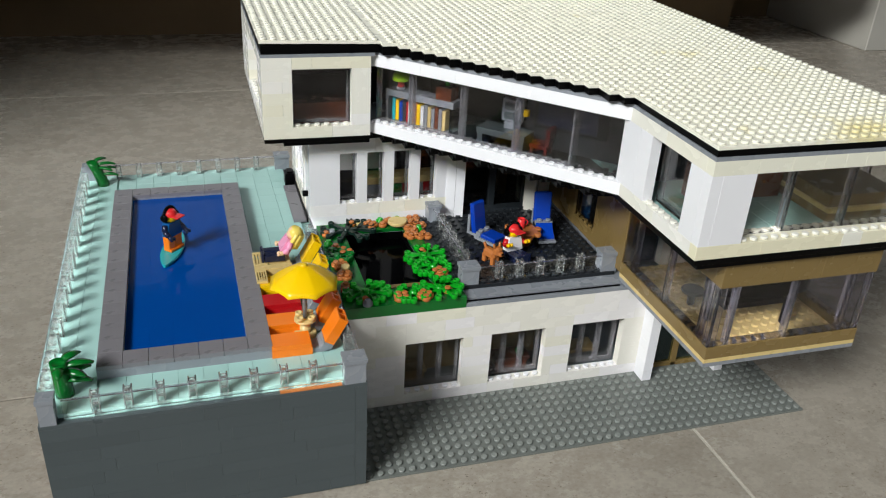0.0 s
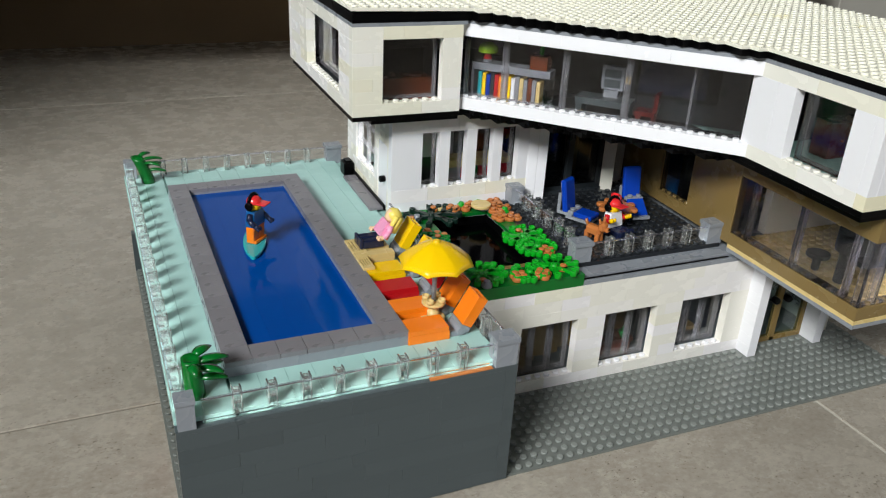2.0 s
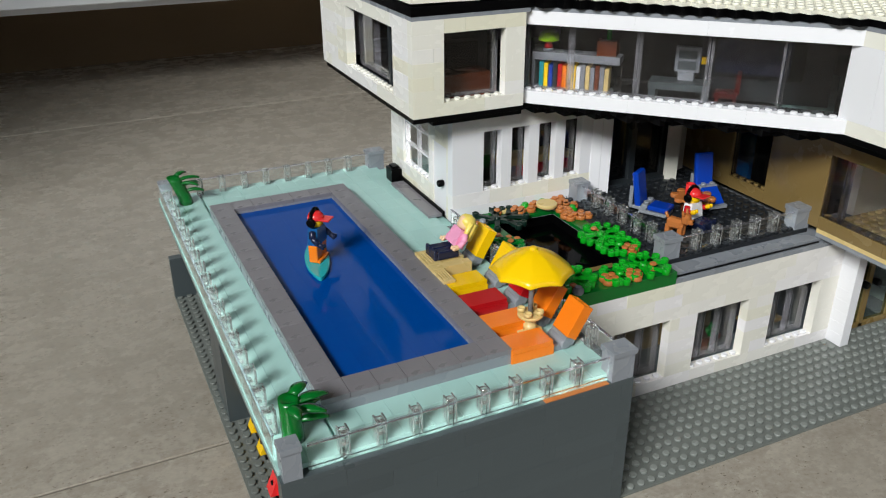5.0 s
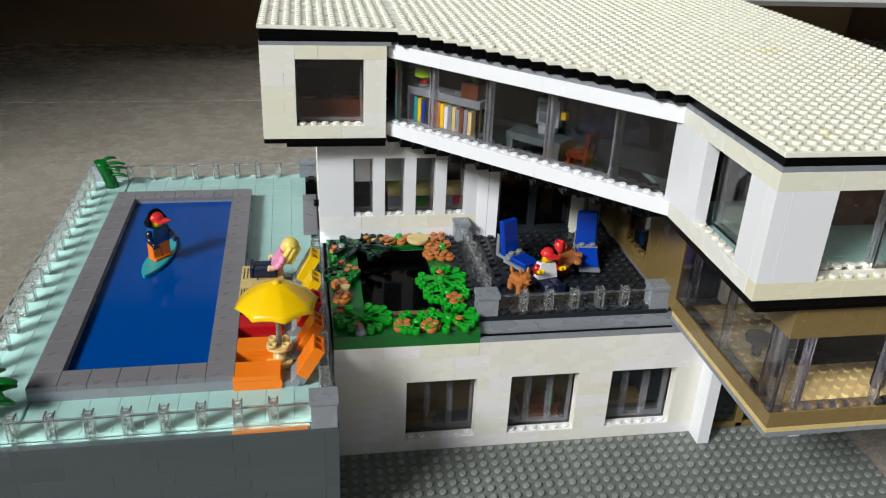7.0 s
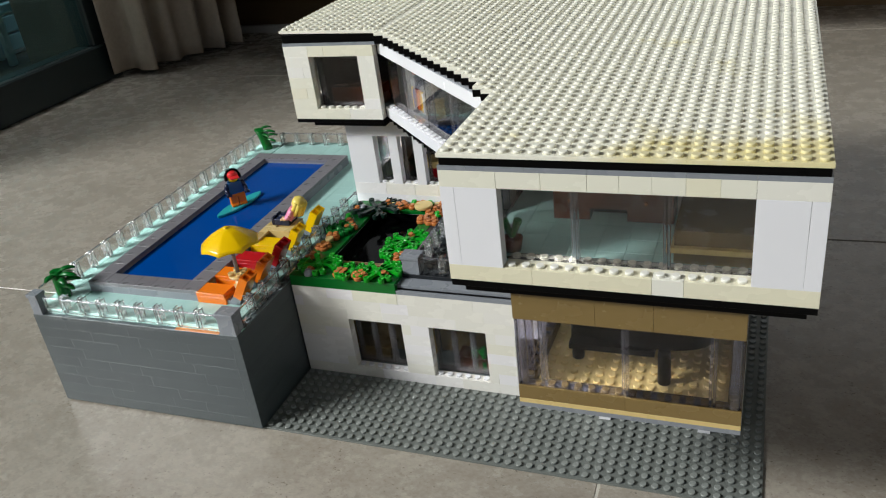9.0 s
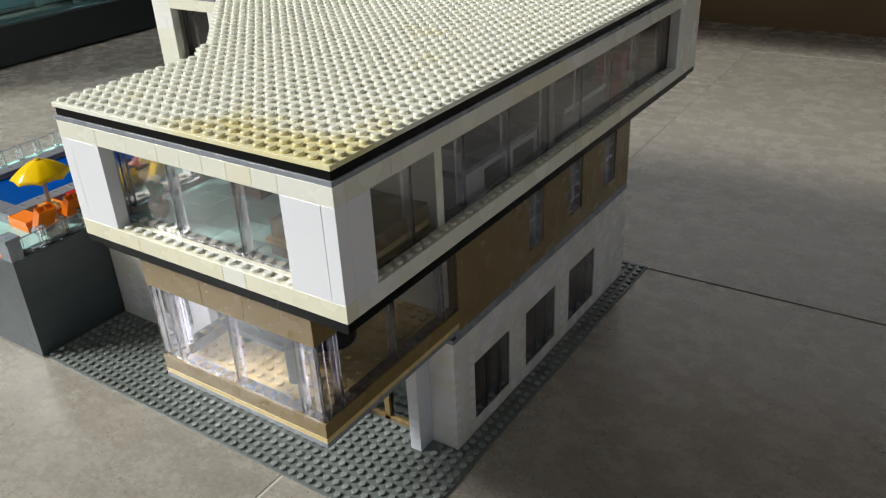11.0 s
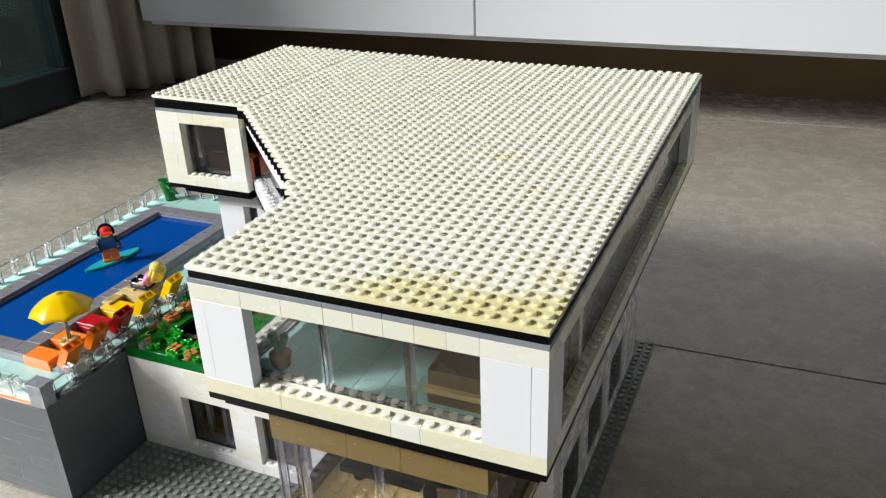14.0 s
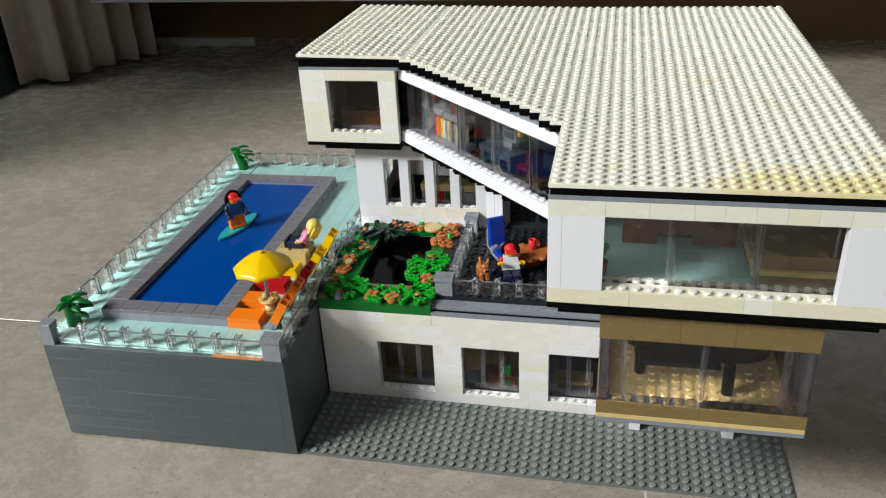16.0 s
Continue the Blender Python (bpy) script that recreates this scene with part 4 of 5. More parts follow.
lounger(18.7, TAN, YELLOW, "tan sun lounger with yellow back, occupied by a doll", 33.1)


def grille(x0, x1, y0, y1, label):
    """A slatted tile: bars along y between two end bars."""
    g = Shape().sbox(x0, x1, y0, y0 + 0.35, 32.45, 33.1).sbox(x0, x1, y1 - 0.35, y1, 32.45, 33.1)
    n = 5
    w = (x1 - x0) / (n + (n - 1) * 0.55)
    for k in range(n):
        a = x0 + k * w * 1.55
        g.sbox(a, a + w, y0 + 0.36, y1 - 0.36, 32.45, 33.08)
    return single("slatted_tile", g, TAN, label, "tile", group="slatted tiles")


grille(-6.6, -5.25, 18.25, 21.05, "tan slatted grille tile at the foot of the lounger")
grille(-6.6, -5.55, 14.95, 17.25, "tan slatted grille tile on the yellow lounger")
single("low_bench", Shape().sbox(-6.6, -2.9, 17.3, 18.2, 29.5, 33.1), TAN, "plain tan bench between the loungers", "bench")

# ---- parasol and its table ----
ux, uy = -3.1, 7.2
tb = thing("round_table", (ux, uy, 29.5), "small tan round pedestal table with cups", "table")
part("foot", Shape().lathe(((0.0075, 0), (0.008, 0.0005), (0.008, 0.0028), (0.0075, 0.0032)), 24, (ux * S, uy * S, 29.5 * P)), TAN, tb)
part("pedestal", Shape().lathe(((0.004, 0), (0.004, 0.004), (0.0032, 0.0042), (0.0032, 0.0095)), 18, (ux * S, uy * S, 30.5 * P)), TAN, tb)
part("tabletop", Shape().lathe(((0.0075, 0), (0.0078, 0.0005), (0.0078, 0.0016), (0.0074, 0.002)), 24, (ux * S, uy * S, 33.4 * P)), TAN, tb)
for dx, dy in ((-1, -1), (1, -1), (-1, 1), (1, 1)):
    part("cup", Shape().lathe(((0.0024, 0), (0.0025, 0.0026), (0.0019, 0.0027), (0.0017, 0.0012)), 14, (ux * S + dx * 0.004, uy * S + dy * 0.004, 33.4 * P + 0.002)), TAN, tb)
um = thing("parasol", (ux, uy, 34), "yellow eight ribbed plastic parasol on a grey pole", "parasol")
part("pole", Shape().lathe(((0.0016, 0), (0.0016, 0.036)), 14, (ux * S, uy * S, 34 * P)), LGREY, um)
sh, vs, fs = Shape(), [], []
NR, NA = 9, 64
for i in range(NR):
    u = i / (NR - 1)
    for k in range(NA):
        a = 2 * math.pi * k / NA
        w = math.cos(math.pi / 8) / math.cos((a % (math.pi / 4)) - math.pi / 8)
        r = (0.0012 + 0.0238 * u) * (1 + (w * 0.985 - 1) * min(1, 2.5 * u))
        z = 47.2 * P - 0.0138 * u ** 1.6 + 0.0012 * u ** 2.5 * (1 - w) / 0.076
        vs.append((ux * S + r * math.cos(a + 0.2), uy * S + r * math.sin(a + 0.2), z))
for i in range(NR - 1):
    for k in range(NA):
        j = (k + 1) % NA
        fs.append((i * NA + k, (i + 1) * NA + k, (i + 1) * NA + j, i * NA + j))
fs.append(tuple(range(NA)))
sh.add(vs, fs, True)
can = part("canopy", sh, YELLOW, um)
md = can.modifiers.new("thickness", 'SOLIDIFY')
md.thickness = 0.0011
for k in range(8):
    a = 2 * math.pi * k / 8 + 0.2
    part("rib", Shape().rod((ux * S + 0.002 * math.cos(a), uy * S + 0.002 * math.sin(a), 46.2 * P), (ux * S + 0.0225 * math.cos(a), uy * S + 0.0225 * math.sin(a), 42.9 * P), 0.0005, 6), YELLOW, um)
part("finial", Shape().lathe(((0.0024, 0), (0.0026, 0.0006), (0.0022, 0.0016), (0.001, 0.002)), 16, (ux * S, uy * S, 47.0 * P)), YELLOW, um)


# ---- dolls: one plain mesh each ----
def doll(name, m, mats, label, sitting=False, cap=True, phones=True, hair=False, lean=-26, reach=False):
    """Slots: legs, torso, arms and trim, head, cap or hair, black, hand colour."""
    s = Shape()
    b = 0.0002
    s.use(0)
    if sitting:
        for x in (-1, 1):
            s.box(x * 0.0040 - 0.0037, x * 0.0040 + 0.0037, -0.014, 0.002, 0, 0.006, 0.0006)
            s.box(x * 0.0040 - 0.0037, x * 0.0040 + 0.0037, -0.0165, -0.0142, 0, 0.0075, 0.0005)
        h = 0.006
    else:
        for x in (-1, 1):
            s.box(x * 0.0040 - 0.0037, x * 0.0040 + 0.0037, -0.003, 0.0035, 0, 0.011, 0.0006)
            s.box(x * 0.0040 - 0.0037, x * 0.0040 + 0.0037, -0.0048, -0.0028, 0, 0.0025, 0.0005)
        s.box(-0.0078, 0.0078, -0.0033, 0.0035, 0.0095, 0.013, 0.0006)
        h = 0.013
    legs = len(s.v)
    s.use(1)
    vs = []
    for z, w, d in ((h, 0.0076, 0.0038), (h + 0.009, 0.0064, 0.0036), (h + 0.012, 0.0056, 0.0034)):
        for sx, sy in ((-1, -1), (1, -1), (1, 1), (-1, 1)):
            vs.append((sx * w, sy * d, z))
    fs = [(3, 2, 1, 0), (8, 9, 10, 11)] + [(k * 4 + i, k * 4 + (i + 1) % 4, k * 4 + 4 + (i + 1) % 4, k * 4 + 4 + i) for k in (0, 1) for i in range(4)]
    s.add(vs, fs)
    s.use(2)
    elbow, wrist = (0.0006, -0.0012) if hair else (-0.001, -0.0055)      # the lounging doll rests its arms at its sides
    low_to = h + (0.0068 if reach else 0.0008 if hair else 0.0025)
    for x in (-1, 1):
        s.rod((x * 0.0066, 0, h + 0.0105), (x * 0.0092, elbow, h + 0.0055), 0.0023, 10)
        s.rod((x * 0.0092, elbow, h + 0.006), (x * 0.0092, wrist, low_to), 0.0021, 10)
    s.use(6)
    for x in (-1, 1):
        tip, far = h + (0.0085 if reach else -0.0014 if hair else 0.001), wrist - 0.003
        s.rod((x * 0.0092, wrist, low_to), (x * 0.009, far, tip), 0.0019, 10)
        for dx in (-0.0016, 0.0016):
            s.rod((x * 0.009 + dx, far - 0.0003, tip - 0.0012), (x * 0.009 + dx, far - 0.0003, tip + 0.0014), 0.0011, 8)
    s.use(3)
    s.lathe(((0.0036, 0), (0.0048, 0.0012), (0.0051, 0.003), (0.0051, 0.0065), (0.0046, 0.0082), (0.003, 0.0088)), 18, (0, 0, h + 0.0122))
    z = h + 0.0122
    if hair:
        s.use(4)
        s.ball(0, 0.0012, z + 0.0055, 0.0066, 0.0062, 0.0058)
        for i in range(7):
            a = radians(-10 + 33 * i)
            s.rod((0.0052 * math.cos(a), 0.002 + 0.0048 * math.sin(a), z + 0.007), (0.0066 * math.cos(a), 0.002 + 0.0062 * math.sin(a), z - 0.006), 0.0024, 8, 0.0016)
    if cap:
        s.use(4)
        s.ball(0, 0, z + 0.0058, 0.0056, 0.0058, 0.0052, low=-0.15)
        s.box(-0.0046, 0.0046, -0.0115, -0.003, z + 0.0052, z + 0.0064, 0.0005)
    if phones:
        s.use(5)
        for k in range(12):
            a0, a1 = math.pi * k / 12, math.pi * (k + 1) / 12
            s.rod((0.0066 * math.cos(a0), 0.0008, z + 0.0048 + 0.0072 * math.sin(a0)), (0.0066 * math.cos(a1), 0.0008, z + 0.0048 + 0.0072 * math.sin(a1)), 0.0013, 8)
        for x in (-1, 1):
            s.lathe(((0.0026, 0), (0.0032, 0.0006), (0.0032, 0.002), (0.0026, 0.0026)), 14, (x * 0.0054 - (0.0026 if x < 0 else 0), 0.0004, z + 0.0042), Matrix.Rotation(radians(90), 3, 'Y'))
    if sitting:
        tilt = pose(0, 0.002, 0.004, lean) @ pose(0, -0.002, -0.004)
        s.v = s.v[:legs] + [tuple(tilt @ Vector(p)) for p in s.v[legs:]]
    s.turned(m)
    ob = new(name, s.mesh(name, mats))
    return tagged(ob, label, "doll", "small toy dolls")


SKIN = plastic("light_skin_plastic", (238, 200, 160), 0.25)
PINK = plastic("pink_plastic", (240, 160, 196), 0.25)
NAVY = plastic("navy_plastic", (24, 32, 60), 0.25)
HAIR = plastic("blond_plastic", (240, 216, 104), 0.25)
TEALP = plastic("turquoise_plastic", (36, 172, 178), 0.2)
CORAL = plastic("coral_red_plastic", (224, 48, 50), 0.2)
MBLUE = plastic("medium_blue_plastic", (16, 82, 140), 0.22)
COBALT = plastic("cobalt_blue_plastic", (10, 60, 168), 0.2)
LIME = plastic("lime_plastic", (168, 220, 10), 0.25)

bd = Shape()
vs, fs = [], []
for z, sc in ((0, 0.9), (0.0007, 1.0), (0.002, 1.0), (0.0026, 0.92)):
    for k in range(40):
        a = 2 * math.pi * k / 40
        c = math.cos(a)
        vs.append((0.0085 * math.sin(a) * sc * (1 - 0.35 * abs(c) ** 3), 0.0305 * c * (0.98 + 0.02 * sc), z))
for q in range(3):
    for k in range(40):
        j = (k + 1) % 40
        fs.append((q * 40 + k, q * 40 + 40 + k, q * 40 + 40 + j, q * 40 + j))
fs += [tuple(range(40)), tuple(range(159, 119, -1))]
bd.add(vs, fs)
board_at = pose(-14.3 * S, 24.6 * S, 31.0 * P + 0.0001, 0, 0, -12)
single("surfboard", bd.turned(board_at), TEALP, "turquoise pointed toy surfboard on the pool", "surfboard")
doll("surfing_doll", pose(-14.2 * S, 24.4 * S, 31.0 * P + 0.0027, 0, 0, 48), [ORANGE, MBLUE, NAVY, YELLOW, CORAL, BLACK, NAVY],
     "toy doll in orange trousers and red cap on a surfboard")
doll("terrace_doll", pose(20.3 * S, 17.0 * S, 30.5 * P + 0.0017, 0, 0, 14), [NAVY, WHITE_BRIGHT, RED, YELLOW, CORAL, BLACK, YELLOW],
     "seated toy doll in white shirt with red sleeves and cap", sitting=True, lean=-4, reach=True)
doll("lounging_doll", pose(-3.75 * S, 19.5 * S, 33.15 * P, 0, 0, -90), [NAVY, PINK, PINK, SKIN, HAIR, BLACK, SKIN],
     "blond toy doll in pink shirt lying on a lounger", sitting=True, cap=False, phones=False, hair=True, lean=-32)

# toy dog
dg = Shape().box(-0.0075, 0.0062, -0.0032, 0.0032, 0.0042, 0.0112, 0.0018)
for x in (-0.0056, 0.0044):
    for y in (-0.0019, 0.0019):
        dg.box(x - 0.0019, x + 0.0019, y - 0.0013, y + 0.0013, 0, 0.007, 0.0006)
dg.box(0.0040, 0.0105, -0.0029, 0.0029, 0.0085, 0.0155, 0.0016).box(0.0098, 0.0132, -0.0018, 0.0018, 0.0092, 0.0124, 0.0008)
for y in (-0.0022, 0.0022):
    dg.rod((0.0062, y, 0.0148), (0.0052, y * 1.25, 0.0182), 0.0013, 8, 0.0007)
dg.rod((-0.0072, 0, 0.0100), (-0.0096, 0, 0.0136), 0.0011, 8)
dg.use(1).box(0.0128, 0.0137, -0.0011, 0.0011, 0.0108, 0.0124, 0.0003)
ob = new("toy_dog", dg.turned(pose(17.5 * S, 15.9 * S, 30.5 * P + 0.0016, 0, 0, -66) @ Matrix.Diagonal((0.98, 1.3, 1.15, 1))).mesh("toy_dog", [NOUGAT, BLACK]))
tagged(ob, "brown toy dog standing behind the terrace fence", "dog")


# ---- terrace furniture ----
def chair(x, y, turn, label, slope=0):
    """slope: degrees by which the seat hangs forward from its studded hinge."""
    c = thing("folding_chair", (0, 0, 0), label, "chair", "terrace chairs")
    up_by = 0.0 if not slope else 0.0065
    part("base", Shape().sbox(-1, 1, -1.6, 1.2, 0.6, 1.4), LGREY, c)
    for sx in (-1, 1):
        part("bracket", Shape().box(sx * 0.007 - 0.0009, sx * 0.007 + 0.0009, 0.0155, 0.0185, 0.004, 0.022, 0.0003).box(sx * 0.007 - 0.0009, sx * 0.007 + 0.0009, 0.004, 0.0155, 0.004, 0.0068, 0.0003), LGREY, c, "light grey bracket")
    hinge = Shape().box(-0.0078, 0.0078, 0.0030, 0.0078, 0.0060 + up_by, 0.0092 + up_by, 0.0003)
    for sx in (-0.004, 0.004):
        hinge.lathe(((0.0023, 0), (0.0023, 0.0014), (0.002, 0.0017)), 12, (sx, 0.0052, 0.0092 + up_by))
    part("hinge", hinge, LGREY, c, "light grey studded hinge")
    part("seat", Shape().box(-0.0076, 0.0076, -0.0165, 0.0, -0.004, 0.0, 0.0008).turned(pose(0, 0.0030, 0.0088 + up_by, slope)), COBALT, c)
    back = Shape().box(-0.0078, 0.0078, 0, 0.005, 0.002, 0.030, 0.0012).turned(pose(0, 0.0082, 0.004 + up_by, -10))
    part("backrest", back, COBALT, c)
    c.matrix_world = pose(x * S, y * S, 30.5 * P + 0.0005, 0, 0, turn)
    return c


chair(18.9, 20.9, 30, "blue toy chair with tall back and grey frame, side on")
chair(25.3, 20.3, -8, "blue toy chair with tall back beside the barrel table", 38)
bt = thing("barrel_table", (22.9, 19.5, 30.5), "brown barrel table with scalloped nougat top", "table")
part("barrel", Shape().lathe(((0.0075, 0), (0.0088, 0.003), (0.0091, 0.006), (0.0085, 0.0095), (0.0075, 0.011)), 20, (22.35 * S, 19.5 * S, 30.5 * P + 0.0012)), BROWN, bt)
tt = Shape().lathe(((0.0128, 0), (0.0140, 0.0006), (0.0140, 0.0022), (0.0128, 0.0027)), 24, (22.35 * S, 19.5 * S, 30.5 * P + 0.0124))
for k in range(8):
    a = k * math.pi / 4
    tt.lathe(((0.0031, 0), (0.0034, 0.0005), (0.0034, 0.0024), (0.0026, 0.0032)), 12, (22.35 * S + 0.0140 * math.cos(a), 19.5 * S + 0.0140 * math.sin(a), 30.5 * P + 0.0124))
part("tabletop", tt, NOUGAT, bt)
mug = Shape().lathe(((0.0032, 0), (0.0034, 0.0004), (0.0034, 0.0088), (0.0026, 0.009), (0.0024, 0.003)), 18, (22.3 * S, 20.0 * S, 30.5 * P + 0.0152))
for k in range(6):
    a0, a1 = math.pi * k / 6 - math.pi / 2, math.pi * (k + 1) / 6 - math.pi / 2
    cx, cz = 22.3 * S + 0.0032, 30.5 * P + 0.0198
    mug.rod((cx + 0.0028 * math.cos(a0), 20 * S, cz + 0.0028 * math.sin(a0)), (cx + 0.0028 * math.cos(a1), 20 * S, cz + 0.0028 * math.sin(a1)), 0.0007, 6)
single("red_mug", mug, CORAL, "bright red toy mug on the barrel table", "mug")


# ---- roof garden ----
gd = thing("garden_plate", (6, 20, 29.5), "green planting frame round a glossy black pond", "planter")
part("frame", Shape().sbox(1, 13, 9.98, 10.98, 27.5, 30.5).sbox(1, 13, 11, 13, 29.5, 30.5).sbox(1, 3.8, 13, 26, 29.5, 30.5).sbox(10.5, 12, 13, 26, 29.5, 30.5).sbox(1, 13, 26, 28.15, 29.5, 30.5), DGREEN, gd)
part("edging", Shape().sbox(12.02, 13, 13.02, 26, 29.5, 30.4), CHARCOAL, gd)
POND = plastic("gloss_black_plastic", (3, 3, 4), 0.08, spec=0.04)
part("pond_surface", Shape().sbox(3.6, 10.7, 12.8, 26.2, 26.4, 27.2), POND, gd, "glossy black pond surface")
for a, b, c, d in ((3.6, 3.85, 12.8, 26.2), (10.45, 10.7, 12.8, 26.2), (3.85, 10.45, 12.8, 13.05), (3.85, 10.45, 25.95, 26.2)):
    part("pond_wall", Shape().sbox(a, b, c, d, 27.2, 29.45), BLACK, gd)


def leaf(x, y, turn, mat, label, size=0.84):
    """A flat branched leaf element: tapering ribs, each ending in a small hollow tube."""
    s = Shape()
    z = 31.3 * P
    ends = []
    for i, (deg, r, forks) in enumerate(((0, 2.75, 2), (58, 2.3, 1), (112, 2.1, 0), (168, 2.35, 2), (228, 2.1, 0), (300, 2.4, 1))):
        a, r = radians(deg), r * size
        ends.append((0, 0, r * math.cos(a), r * math.sin(a)))
        for f in range(forks):
            da = (0.75, -0.8)[f] if i % 2 == 0 else (-0.7, 0.85)[f]
            bx, by = 0.48 * r * math.cos(a), 0.48 * r * math.sin(a)
            ends.append((bx, by, bx + 0.58 * r * math.cos(a + da), by + 0.58 * r * math.sin(a + da)))
    for ax, ay, bx, by in ends:
        d = Vector((bx - ax, by - ay))
        m = pose(ax * S, ay * S, z, 0, 0, math.degrees(math.atan2(d.y, d.x)))
        s.add([tuple(m @ Vector(p)) for p in ((-0.0012, -0.0023, -0.0012), (d.length * S, -0.0020, -0.0012), (d.length * S, 0.0020, -0.0012), (-0.0012, 0.0023, -0.0012),
                                              (-0.0012, -0.0021, 0.0010), (d.length * S, -0.0015, 0.0010), (d.length * S, 0.0015, 0.0010), (-0.0012, 0.0021, 0.0010))],
              [(3, 2, 1, 0), (4, 5, 6, 7), (0, 1, 5, 4), (1, 2, 6, 5), (2, 3, 7, 6), (3, 0, 4, 7)])
        s.lathe(((0.0025, 0), (0.0027, 0.0003), (0.0027, 0.0037), (0.0025, 0.0040), (0.0017, 0.0040), (0.0017, 0.0028)), 14, (bx * S, by * S, z - 0.0019))
    s.lathe(((0.0028, -0.001), (0.0028, 0.001), (0.0024, 0.0011), (0.0024, 0.0024), (0.0021, 0.0027)), 14, (0, 0, z))
    s.turned(pose(x * S, y * S, 0, 0, 0, turn))
    return single("plastic_leaf_plant", s, mat, label, "plant", group="garden leaves")


leaf(3.4, 12.2, 10, GREEN, "bright green branched plastic leaf plant")
leaf(10.9, 18.4, 40, GREEN, "bright green branched plastic leaf plant")
leaf(11.2, 15.9, 190, GREEN, "bright green branched plastic leaf plant", 0.7)
leaf(7.9, 11.2, 200, GREEN, "bright green branched plastic leaf plant", 0.6)
leaf(10.6, 11.6, 25, GREEN, "bright green branched plastic leaf plant")
leaf(4.0, 25.7, 15, VDGREEN, "very dark green branched plastic leaf plant", 1.1)
leaf(2.0, 20.0, 30, DGREEN, "mid green small plastic leaf plant", 0.55)


def flower(x, y, n, turn):
    s = Shape()
    z = 30.5 * P
    for k in range(n):
        a = turn + 2 * math.pi * k / max(n, 1)
        r = 0.0 if n == 1 else 0.0036
        cx, cy = x * S + r * math.cos(a), y * S + r * math.sin(a)
        s.lathe(((0.0034, 0), (0.0038, 0.0005), (0.0038, 0.0028), (0.0034, 0.0032)), 14, (cx, cy, z))
        s.lathe(((0.0024, 0), (0.0024, 0.0013), (0.002, 0.0017)), 12, (cx, cy, z + 0.0032))
    return single("flower_stud", s, NOUGAT, "nougat brown round flower studs in the garden", "flower", group="garden flowers")


for i, (x, y, n) in enumerate(((6.9, 26.9, 4), (8.6, 27.0, 2), (11.8, 26.4, 4), (10.9, 23.6, 4), (12.2, 23.2, 3), (11.6, 14.9, 4), (6.7, 10.9, 4), (3.1, 10.9, 1),
                               (2.2, 22.2, 1), (3.0, 20.9, 3), (2.0, 18.3, 4), (2.0, 16.0, 4), (1.7, 13.6, 2), (11.0, 19.6, 1), (11.4, 11.3, 1), (1.7, 25.4, 1), (4.9, 27.4, 1), (12.1, 27.5, 3), (9.3, 27.6, 1), (12.3, 25.6, 3), (11.2, 25.0, 2), (8.9, 10.7, 4))):
    flower(x, y, n, i * 0.9)
for i, (x, y, r) in enumerate(((9.9, 26.3, 0.0085), (2.3, 17.0, 0.0036), (5.7, 27.6, 0.0036), (11.1, 27.6, 0.0036))):
    single("round_tile", Shape().lathe(((r - 0.0004, 0), (r, 0.0004), (r, 0.0027), (r - 0.0004, 0.0031)), 24, (x * S, y * S, (31.6 if i < 2 else 30.5) * P)), TAN, "pale tan round tile among the flowers", "tile", group="garden stones")
for x, y in ((2.4, 25.6), (3.2, 10.3)):
    single("pebble_stud", Shape().lathe(((0.0034, 0), (0.0038, 0.0005), (0.0038, 0.0028), (0.0024, 0.0033), (0.0024, 0.0048), (0.002, 0.0051)), 14, (x * S, y * S, 30.6 * P)), LGREY, "light grey round stud in the garden", "stone", group="garden stones")
for x, y in ((8.2, 27.6), (10.2, 27.6), (12.1, 25.0), (1.6, 23.2), (1.6, 21.4)):
    single("shrub_stud", Shape().lathe(((0.0034, 0), (0.0038, 0.0005), (0.0038, 0.0028), (0.0024, 0.0033), (0.0024, 0.0048), (0.002, 0.0051)), 14, (x * S, y * S, 30.5 * P)), GREEN, "bright green round stud shrub", "plant", group="garden shrubs")


# ---- middle storey: doors and windows ----
DOORGLASS = clear("green_clear_plastic", (0.34, 0.46, 0.43))
sd = thing("side_door", (0.5, 31.2, 29.5), "white toy door with a black round handle", "door")
part("leaf", Shape().sbox(0.55, 0.95, 29.65, 32.75, 29.6, 47.3), WHITE_BRIGHT, sd)
part("handle", Shape().rod((0.55 * S, 30.5 * S, 38 * P), (-0.1 * S, 30.5 * S, 38 * P), 0.0028, 12), BLACK, sd)


def lattice(parent, axis, u0, u1, v, z0, z1, cols, rows, mat):
    """A clear window with glazing bars."""
    s = Shape()
    t = 0.22
    for i in range(cols + 1):
        a = u0 + (u1 - u0 - t) * i / cols
        s.sbox(a, a + t, v - 0.25, v + 0.25, z0, z1) if axis == "x" else s.sbox(v - 0.25, v + 0.25, a, a + t, z0, z1)
    for j in range(rows + 1):
        a = z0 + (z1 - z0 - 0.6) * j / rows
        s.sbox(u0, u1, v - 0.22, v + 0.22, a, a + 0.6) if axis == "x" else s.sbox(v - 0.22, v + 0.22, u0, u1, a, a + 0.6)
    part("glazing_bar", s, BARS if mat is CLEAR else mat, parent, shadow=False)
    s = Shape().sbox(u0, u1, v - 0.04, v + 0.04, z0, z1) if axis == "x" else Shape().sbox(v - 0.04, v + 0.04, u0, u1, z0, z1)
    part("pane", s, mat, parent, shadow=False)


